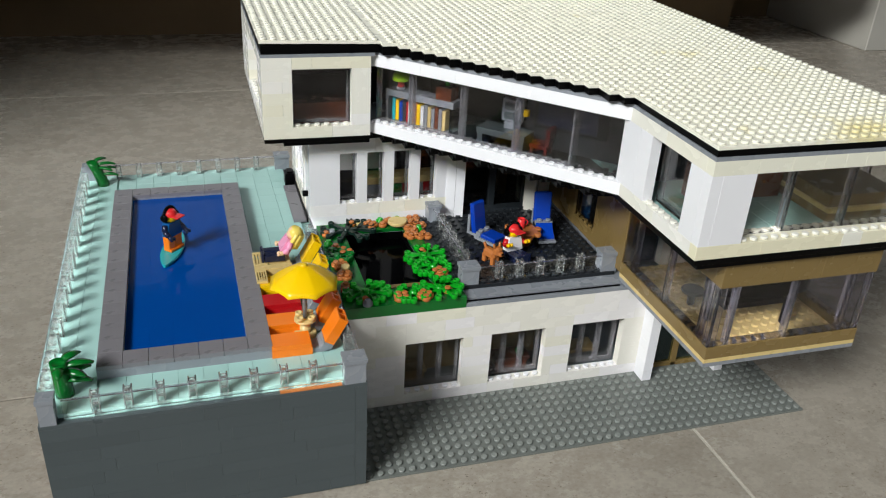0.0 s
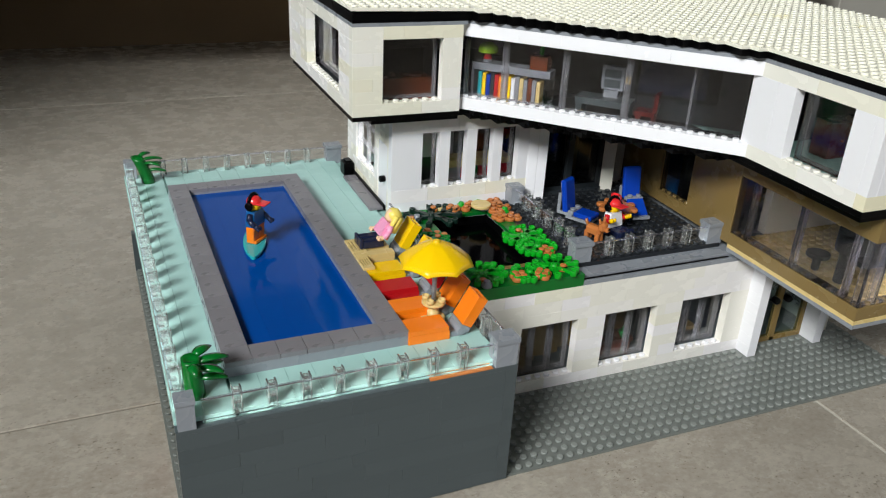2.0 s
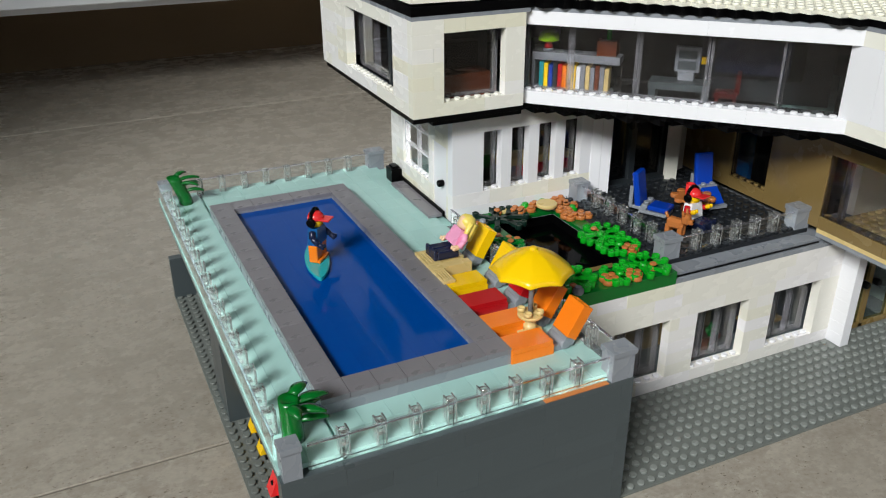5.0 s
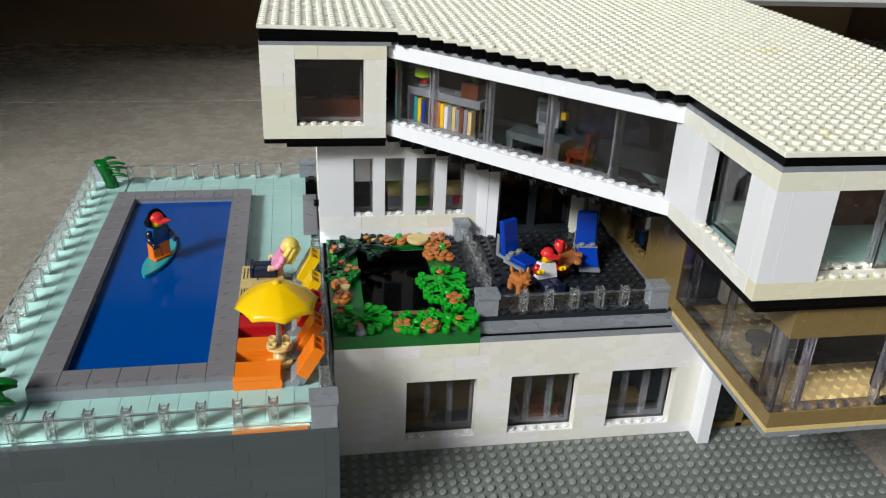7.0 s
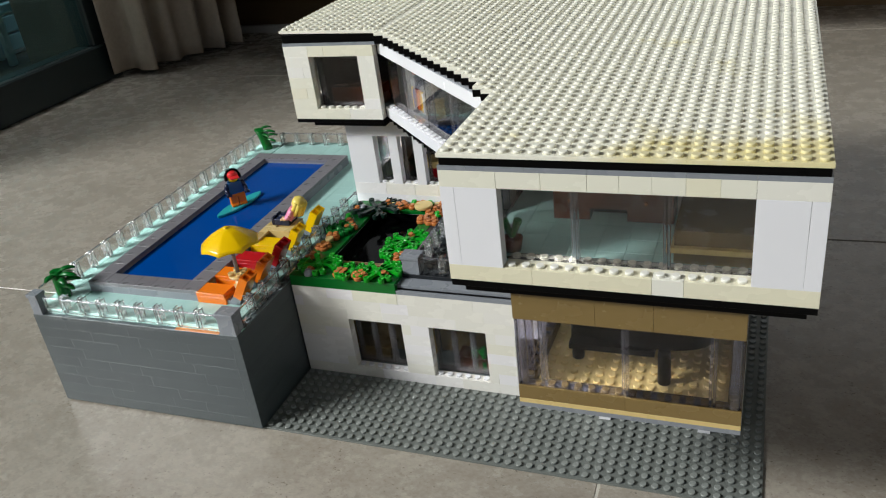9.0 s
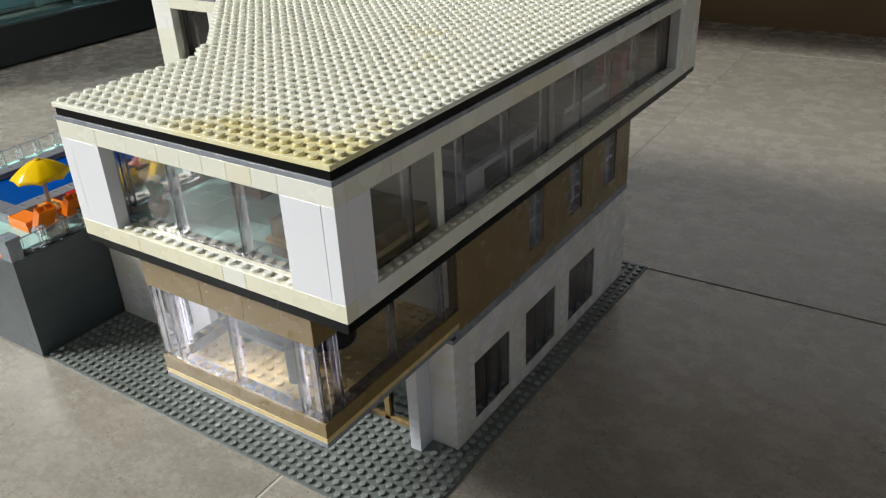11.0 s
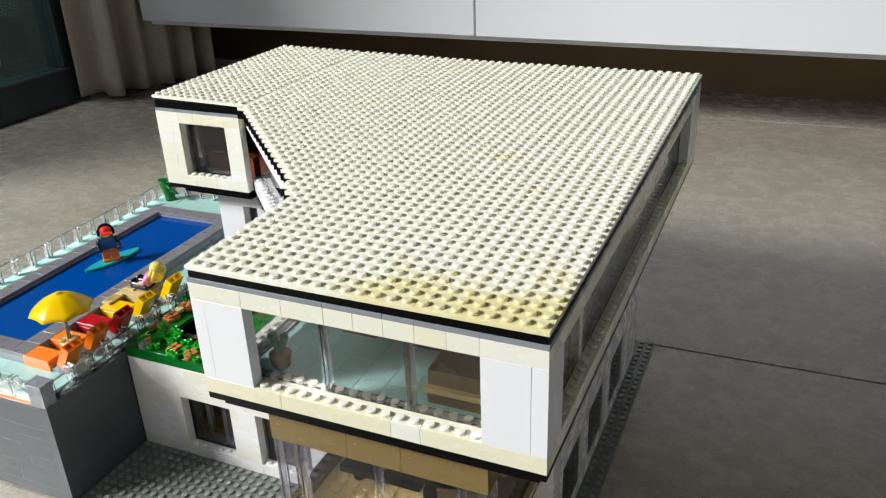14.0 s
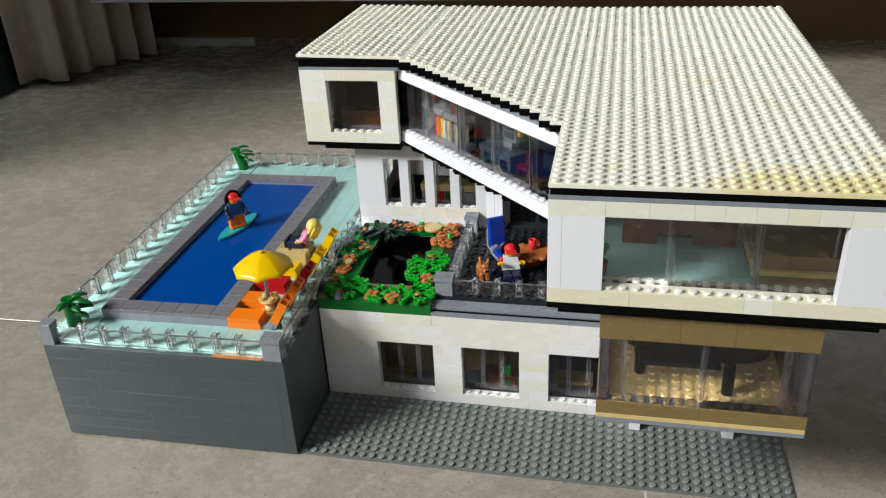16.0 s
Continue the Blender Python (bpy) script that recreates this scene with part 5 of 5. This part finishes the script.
lattice(mid, "y", 33.85, 40.55, 0.9, 35.5, 53, 2, 3, CLEAR)
sh = Shape().studs(0.4, 1.4, 33.8, 40.6, 35.5 * P)
part("sill_studs", sh, WHITE_BRIGHT, mid)["kind"] = "stuff"
for a in (22, 30, 38):
    lattice(mid, "y", a + 0.6, a + 3.4, 45.6, 34, 51, 2, 5, CLEAR)
lattice(mid, "y", 18, 23, 30.5, 34.5, 49.5, 1, 1, SMOKE)
part("tan_sill_studs", Shape().studs(30, 31, 18, 23, 34.5 * P), DKTAN, mid)["kind"] = "stuff"
# terrace back: dark glazed doors, columns
part("door_sill", Shape().sbox(18.3, 26.1, 28.3, 29.9, 30.5, 31.5), CHARCOAL, mid)
part("door_post", Shape().sbox(21.75, 22.45, 29.1, 30.2, 31.5, 56), CHARCOAL, mid)
part("door_post", Shape().sbox(26.05, 26.75, 29.3, 31.3, 30.5, 56), CHARCOAL, mid)
part("pane", Shape().sbox(18.6, 21.7, 29.6, 29.72, 31.5, 56), SMOKE, mid)
part("pane", Shape().sbox(22.5, 26.0, 29.6, 29.72, 31.5, 56), SMOKE, mid)
part("column", Shape().sbox(-0.7, 0.7, 0, 0.95, 30.5, 56).turned(Matrix.Translation((26.45 * S, 27.95 * S, 0)) @ Matrix.Rotation(radians(-38), 4, 'Z')), WHITE, mid)
part("column", Shape().sbox(28.5, 29.9, 30.0, 31.0, 30.5, 56), WHITE, mid)
lattice(mid, "x", 27.4, 28.5, 30.4, 30.5, 54, 1, 3, CLEAR)
part("inner_panel", Shape().sbox(24.4, 25.5, 33.2, 34.0, 30.5, 54), DKTAN, mid)
# black sheets and floor added: the unlit rooms are painted, not shaded
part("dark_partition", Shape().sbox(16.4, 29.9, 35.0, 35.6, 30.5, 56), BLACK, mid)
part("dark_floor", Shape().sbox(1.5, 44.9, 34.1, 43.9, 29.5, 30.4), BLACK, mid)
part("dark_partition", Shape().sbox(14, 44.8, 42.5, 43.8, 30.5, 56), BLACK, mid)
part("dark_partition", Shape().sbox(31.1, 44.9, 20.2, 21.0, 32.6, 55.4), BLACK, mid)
cbl = thing("blue_couch", (33, 24, 32.5), "dark blue toy couch behind the tan wall window", "couch")
part("seat", Shape().sbox(31.6, 34.5, 22.0, 30, 32.5, 38), MBLUE, cbl)
part("backrest", Shape().sbox(34.6, 36, 22.0, 30, 32.5, 42), MBLUE, cbl)
shf = thing("kitchen_counter", (11, 32.5, 29.5), "tan topped toy counter with red and green drawers", "counter")
part("body", Shape().sbox(7.5, 15.5, 31.5, 33.5, 29.5, 38.5), LGREY, shf)
for i, mt in enumerate((RED, DGREEN, RED, LGREY, RED)):
    part("drawer", Shape().sbox(9.2 + 1.25 * i, 10.3 + 1.25 * i, 31.2, 31.48, 35.5, 38.3), mt, shf)
part("worktop", Shape().sbox(7.4, 15.6, 31.3, 33.6, 38.5, 40.5), TAN, shf)

# entrance
en = thing("entrance_door", (38, 10.6, 0.5), "dark glazed double door in a brass tan frame", "door")
part("frame", Shape().sbox(34.4, 34.9, 10.2, 10.9, 0.5, 27).sbox(42.0, 42.4, 10.2, 10.9, 0.5, 27).sbox(38.0, 38.6, 10.2, 10.9, 0.5, 27).sbox(34.9, 42.0, 10.2, 10.9, 0.5, 1.6), DKTAN, en)
part("glass", Shape().sbox(34.9, 38.0, 10.5, 10.62, 1.6, 27), DOORGLASS, en, shadow=False)
part("glass", Shape().sbox(38.6, 42.0, 10.5, 10.62, 1.6, 27), DOORGLASS, en, shadow=False)
for x in (37.4, 39.0):
    part("handle", Shape().rod((x * S, 10.4 * S, 13.5 * P), (x * S, 9.6 * S, 13.5 * P), 0.0032, 12), BLACK, en)
NAVYWALL = plastic("dark_blue_grey_plastic", (30, 34, 46), 0.3)
# shades behind the lower windows, as loose things inside
for x, mt, nm, lb in ((8, DKTAN, "toy_crate", "tan toy crate inside the ground floor"), (19.6, BROWN, "toy_cupboard", "brown toy cupboard inside the ground floor"), (27.5, CHARCOAL, "toy_stove", "dark toy stove inside the ground floor")):
    c = thing(nm, (x, 16, 0.8), lb, "toy furniture")
    part("body", Shape().sbox(x - 1.8, x + 1.8, 12.6, 14.4, 0.8, 5.0), mt, c)
    part("top", Shape().sbox(x - 2, x + 2, 12.4, 14.5, 5.0, 6.0), DKBROWN if mt is BROWN else DKTAN, c)
part("partition", Shape().sbox(2.2, 14.4, 15.2, 15.8, 0.8, 27.4), DKTAN, low)
part("partition", Shape().sbox(14.5, 23.6, 16.0, 16.6, 0.8, 27.4), DKTAN, low)
part("partition", Shape().sbox(23.7, 33.0, 14.6, 15.2, 0.8, 27.4), NAVYWALL, low)
pl = thing("green_cactus", (21.0, 13.0, 0.8), "small green toy cactus behind the window", "plant")
part("stem", Shape().lathe(((0.002, 0), (0.0026, 0.002), (0.0026, 0.024), (0.0015, 0.027)), 12, (20.6 * S, 12.8 * S, 0.8 * P)), DGREEN, pl)
part("arm", Shape().rod((20.6 * S, 12.8 * S, 0.018), (20.1 * S, 12.8 * S, 0.026), 0.0018, 8), DGREEN, pl)

# ---- piano in the bay ----
pn = thing("grand_piano", (38, 0, 32.5), "black toy grand piano with stepped legs", "piano")
vs, N = [], 36
top = Shape()
for z in (40.0 * P, 40.4 * P, 44.2 * P, 44.5 * P):
    ins = 0.0004 if z in (40.0 * P, 44.5 * P) else 0
    for k in range(N):
        a = 2 * math.pi * k / N
        x = 38.3 + (5.5 - ins * 100) * math.cos(a) * (1 if math.cos(a) > 0 else 0.97)
        y = 0.55 + (3.3 - ins * 100) * math.sin(a) * (0.8 + 0.2 * math.cos(a - 0.8))
        vs.append((x * S, y * S, z))
fs = [(q * N + k, q * N + (k + 1) % N, q * N + N + (k + 1) % N, q * N + N + k) for q in range(3) for k in range(N)]
fs += [tuple(range(N))[::-1], tuple(3 * N + k for k in range(N))]
top.add(vs, fs)
part("body", top, BLACK, pn)
for x, y in ((33.5, 0.3), (40.4, -1.8), (38.8, 3.0)):
    part("leg", Shape().rod((x * S, y * S, 32.5 * P + 0.001), (x * S, y * S, 40.2 * P), 0.0039, 16), BLACK, pn)
part("keyboard_rail", Shape().sbox(33.3, 39.7, -2.0, -0.7, 38.8, 40.1), BLACK, pn)

stl = thing("piano_stool", (33.4, 3.0, 32.5), "round black toy stool beside the piano", "stool")
part("seat", Shape().lathe(((0.0084, 0), (0.0088, 0.0004), (0.0088, 0.0028), (0.0084, 0.0032)), 10, (33.4 * S, 3.0 * S, 36.2 * P), smooth=False), BLACK, stl)
part("stem", Shape().rod((33.4 * S, 3.0 * S, 32.5 * P + 0.001), (33.4 * S, 3.0 * S, 36.3 * P), 0.003, 12), BLACK, stl)

# ---- upper storey interiors ----
# bedroom behind the front window
for i in range(10):
    for j in range(5):
        xa, ya = 27.6 + 2 * i, -3.6 + 2 * j
        brick(up, AQUA, xa, ya, 59.5, 2, 2, 0.5, "tile")
bedm = thing("platform_bed", (45, 1, 59.6), "dark tan toy platform with a tan edge stripe", "bed")
part("base", Shape().sbox(41.0, 48.4, -2.6, 4.4, 60.0, 62.2), DKTAN, bedm)
part("stripe", Shape().sbox(40.8, 48.4, -2.8, 4.4, 62.2, 63.2), TAN, bedm)
part("top", Shape().sbox(41.0, 48.4, -2.4, 4.4, 63.2, 66.0), DKTAN, bedm)
drs = thing("brown_dresser", (36, 4.2, 60), "reddish brown toy dresser with dark gap", "dresser")
part("body", Shape().sbox(31.4, 34.2, 3.2, 5.2, 60, 62.4).sbox(37.0, 40.4, 3.2, 5.2, 60, 62.4).sbox(31.4, 40.4, 3.2, 5.2, 62.4, 68), BROWN, drs)
part("gap_back", Shape().sbox(34.22, 36.98, 4.6, 5.1, 60, 62.3), BLACK, drs)
for x in (32.7, 38.4):
    part("knob", Shape().rod((x * S, 3.2 * S, 64 * P), (x * S, 3.0 * S, 64 * P), 0.001, 8), NOUGAT, drs)
part("partition", Shape().sbox(27.1, 40.5, 8.6, 9.4, 59.5, 79.4), CHARCOAL, up)
part("partition", Shape().sbox(40.5, 49, 4.6, 5.4, 59.5, 79.4), WHITE, up)
pp = thing("potted_plant", (29.2, -2.6, 60), "green toy tulip plant in a brown pot", "plant")
part("pot", Shape().lathe(((0.005, 0), (0.0064, 0.008), (0.0054, 0.0082)), 16, (29.6 * S, -2.2 * S, 60 * P)), BROWN, pp)
for a in (-0.5, 0.5):
    part("leaf", Shape().rod((29.6 * S, -2.2 * S, 60 * P + 0.008), (29.6 * S + a * 0.009, -2.2 * S, 60 * P + 0.020), 0.0016, 8, 0.0026), DGREEN, pp)
# rooms behind the long side window
kb = thing("white_counter", (44, 16, 59.5), "white toy counter with charcoal plates for shaded openings", "counter")
part("body", Shape().sbox(44, 48, 8.6, 20, 59.5, 66).sbox(44, 48, 8.6, 9.4, 66, 70), WHITE_BRIGHT, kb)
# flat charcoal plates paint the shade of two openings onto the front
part("recess", Shape().sbox(47.9, 48.1, 12, 15, 60.6, 64.6), CHARCOAL, kb)
part("recess", Shape().sbox(47.9, 48.1, 16.2, 19.2, 60.6, 64.6), CHARCOAL, kb)
part("worktop", Shape().sbox(43.8, 48.2, 8.4, 20.2, 66, 67), LGREY, kb)
part("partition", Shape().sbox(40.5, 47.8, 22.6, 23.4, 59.5, 79.4), LGREY, up)
sf = thing("grey_sideboard", (45, 30, 59.5), "light grey toy sideboard against the window", "sideboard")
part("body", Shape().sbox(44.5, 47.8, 25, 33, 59.5, 65), LGREY, sf)
part("top", Shape().sbox(44.3, 48, 24.8, 33.2, 65, 66), WHITE_BRIGHT, sf)
rc = thing("red_armchair", (45.5, 37, 59.5), "red toy armchair near the end window", "chair")
part("seat", Shape().sbox(44.5, 47.2, 36, 38.6, 59.5, 63), RED, rc)
part("backrest", Shape().sbox(44.5, 47.2, 38.6, 39.6, 59.5, 69), RED, rc)
part("partition", Shape().sbox(40.5, 49, 46.1, 46.9, 59.5, 79.4), BROWN, up)
part("inner_wall", Shape().sbox(40.0, 40.5, 9.4, 51, 59.5, 79.4), CHARCOAL, up)

# study behind the slanting glass: local axes along and behind the glass
def behind(shape):
    return shape.turned(slant)


bk = thing("bookshelf", (12, 26, 59.5), "light grey open toy bookshelf packed with coloured books", "bookshelf")
part("top_board", behind(Shape().sbox(0.4, 8.6, 2.6, 4.4, 67.4, 69.2)), LGREY, bk)
part("bottom_board", behind(Shape().sbox(0.4, 8.6, 2.6, 4.4, 59.6, 61.0)), LGREY, bk)
part("side", behind(Shape().sbox(8.2, 8.6, 2.6, 4.4, 61.0, 67.4)), CLEAR, bk, shadow=False)
part("side", behind(Shape().sbox(0.4, 0.7, 2.6, 4.4, 61.0, 67.4)), LGREY, bk)
for i, mt in enumerate((TEALP, YELLOW, COBALT, CHARCOAL, RED, ORANGE, NOUGAT, YELLOW, WHITE_BRIGHT, LGREY, TAN, LGREY, BROWN, LGREY, TAN)):
    single("toy_book", behind(Shape().sbox(1.1 + 0.44 * i, 1.1 + 0.44 * i + 0.4, 2.75, 4.0, 61.0, 66.9 - 0.3 * (i % 3))), mt, "upright toy book on the shelf", "book", group="shelf books")
lp = thing("table_lamp", (9, 28, 69.2), "lime green toy lamp on a red stem", "lamp")
c = slant @ Vector((1.7 * S, 3.5 * S, 0))
part("foot", Shape().lathe(((0.004, 0), (0.004, 0.0022)), 16, (c.x, c.y, 69.2 * P)), LGREY, lp)
part("stem", Shape().lathe(((0.0036, 0), (0.0016, 0.007), (0.0014, 0.009)), 14, (c.x, c.y, 69.9 * P)), CORAL, lp)
part("shade", Shape().lathe(((0.0076, 0), (0.0078, 0.0008), (0.0072, 0.005), (0.0042, 0.0072)), 20, (c.x, c.y, 71.6 * P)), LIME, lp)
c = slant @ Vector((7.3 * S, 3.5 * S, 0))
fp = thing("flower_pot", (13, 24, 69.2), "reddish brown square pot with a green stem", "plant")
part("pot", behind(Shape().sbox(6.4, 8.2, 2.7, 4.3, 69.2, 72.6)), BROWN, fp)
part("stem", Shape().rod((c.x, c.y, 72.6 * P), (c.x, c.y, 76.2 * P), 0.0016, 10), GREEN, fp)
dk = thing("grey_desk", (17, 22, 59.5), "light grey toy desk with a panelled monitor", "desk")
part("top", behind(Shape().sbox(11.2, 16.6, 3.0, 5.4, 62.6, 64.2)), DGREY, dk)
part("side", behind(Shape().sbox(11.3, 11.9, 3.1, 5.3, 59.5, 62.6)), DGREY, dk)
part("side", behind(Shape().sbox(15.9, 16.5, 3.1, 5.3, 59.5, 62.6)), DGREY, dk)
part("monitor", behind(Shape().sbox(13.2, 15.4, 4.6, 5.2, 66.0, 71.6)), LGREY, dk)
part("monitor_foot", behind(Shape().sbox(13.6, 15.0, 4.4, 5.3, 64.2, 66.0)), LGREY, dk)
for j in (66.6, 69.0):
    part("drawer_front", behind(Shape().sbox(13.5, 15.1, 4.5, 4.62, j, j + 1.9)), DGREY, dk)
DKRED = plastic("dark_red_plastic", (84, 18, 15), 0.25)
rcx = thing("red_chair", (21, 17, 59.5), "dark red toy chair by the slanting glass", "chair")
part("seat", behind(Shape().sbox(17.0, 18.9, 3.4, 5.2, 61.6, 62.6)), DKRED, rcx)
part("backrest", behind(Shape().sbox(18.7, 19.1, 3.4, 5.2, 62.6, 67.0)), DKRED, rcx)
for a, b in ((17.1, 3.5), (18.6, 3.5), (17.1, 4.9), (18.6, 4.9)):
    part("leg", behind(Shape().sbox(a, a + 0.3, b, b + 0.3, 59.5, 61.6)), DKRED, rcx)
# charcoal wall and black sheet: the dim study is put into their colour
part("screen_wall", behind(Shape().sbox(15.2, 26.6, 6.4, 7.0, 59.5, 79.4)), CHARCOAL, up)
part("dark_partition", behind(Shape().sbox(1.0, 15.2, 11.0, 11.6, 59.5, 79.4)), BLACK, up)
scn = thing("wall_screen", (25, 17, 64.8), "wide black wall screen with a dark blue picture", "screen")
part("bezel", behind(Shape().sbox(16.2, 24.2, 6.1, 6.38, 64.8, 74.2)), BLACK, scn)
part("picture", behind(Shape().sbox(16.6, 23.0, 5.98, 6.08, 65.8, 73.2)), NAVY, scn)
for a in (15.5,):
    part("yellow_clip", behind(Shape().sbox(a, a + 0.5, 4.7, 5.2, 68.0, 69.6)), YELLOW, dk)
sh = Shape()
for i in range(26):
    for j in range(3):
        sh.stud((1 + i) * S, (2.2 + j) * S, 59.5 * P)
part("floor_studs", behind(sh), CHARCOAL, up)["kind"] = "stuff"
sofa = thing("brown_sofa", (2, 31, 59.5), "reddish brown toy sofa behind the square window", "sofa")
part("seat", Shape().sbox(-1.2, 5, 29.6, 32.2, 59.5, 65.0), BROWN, sofa)
part("backrest", Shape().sbox(-1.2, 5, 32.2, 33.4, 59.5, 71.0), BLACK, sofa)
# charcoal sheet with the darkness of the back room in its colour
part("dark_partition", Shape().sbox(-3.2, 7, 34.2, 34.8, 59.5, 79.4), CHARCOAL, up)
for y in (36.6, 40.6):
    single("orange_vase", Shape().lathe(((0.003, 0), (0.0042, 0.004), (0.0036, 0.018), (0.0024, 0.021)), 14, (-1.6 * S, y * S, 59.5 * P)), NOUGAT, "tall orange brown toy vase at the window", "vase", group="window vases")

# ---- toy cars in the garage ----
def car(x, y, mat, label):
    c = thing("toy_car", (x, y, 0.5), label, "toy car", "garage cars")
    part("body", Shape().sbox(x - 2.6, x + 5, y - 2.2, y + 2.2, 2.5, 5.5).sbox(x - 1.4, x + 4, y - 2.0, y + 2.0, 5.5, 8.5), mat, c)
    nose = Shape()
    for y0, y1 in ((y - 2.2, y - 0.9), (y + 0.9, y + 2.2)):
        vs = [((x + dx) * S, yy * S, zz * P) for yy in (y0, y1) for dx, zz in ((-3.7, 2.6), (-2.6, 2.5), (-2.6, 7.0), (-3.0, 6.6))]
        nose.add(vs, [(0, 1, 2, 3), (7, 6, 5, 4), (0, 4, 5, 1), (1, 5, 6, 2), (2, 6, 7, 3), (3, 7, 4, 0)])
    part("nose", nose.sbox(x - 3.1, x - 2.6, y - 0.9, y + 0.9, 2.0, 4.6), mat, c)
    part("headlight", Shape().rod(((x - 3.45) * S, (y - 1.5) * S, 4.6 * P), ((x - 3.25) * S, (y - 1.5) * S, 4.6 * P), 0.0016, 10), BLACK, c)
    part("headlight", Shape().rod(((x - 3.45) * S, (y + 1.5) * S, 4.6 * P), ((x - 3.25) * S, (y + 1.5) * S, 4.6 * P), 0.0016, 10), BLACK, c)
    part("bumper", Shape().sbox(x - 3.3, x + 4, y - 2.2, y + 2.2, 1.2, 2.4), BLACK, c)
    part("screen", Shape().sbox(x - 1.0, x + 3.6, y - 1.8, y + 1.8, 8.5, 11), BLACK, c)
    for dx in (-1.2, 3.2):
        for dy in (-2.3, 2.3):
            part("wheel", Shape().rod(((x + dx) * S, (y + dy - 0.45) * S, 2.2 * P + 0.0012), ((x + dx) * S, (y + dy + 0.45) * S, 2.2 * P + 0.0012), 0.0062, 16), BLACK, c)
    return c


car(-19.0, 17.4, YELLOW, "yellow toy car parked under the deck")
car(-19.4, 9.3, CORAL, "red toy car parked under the deck")
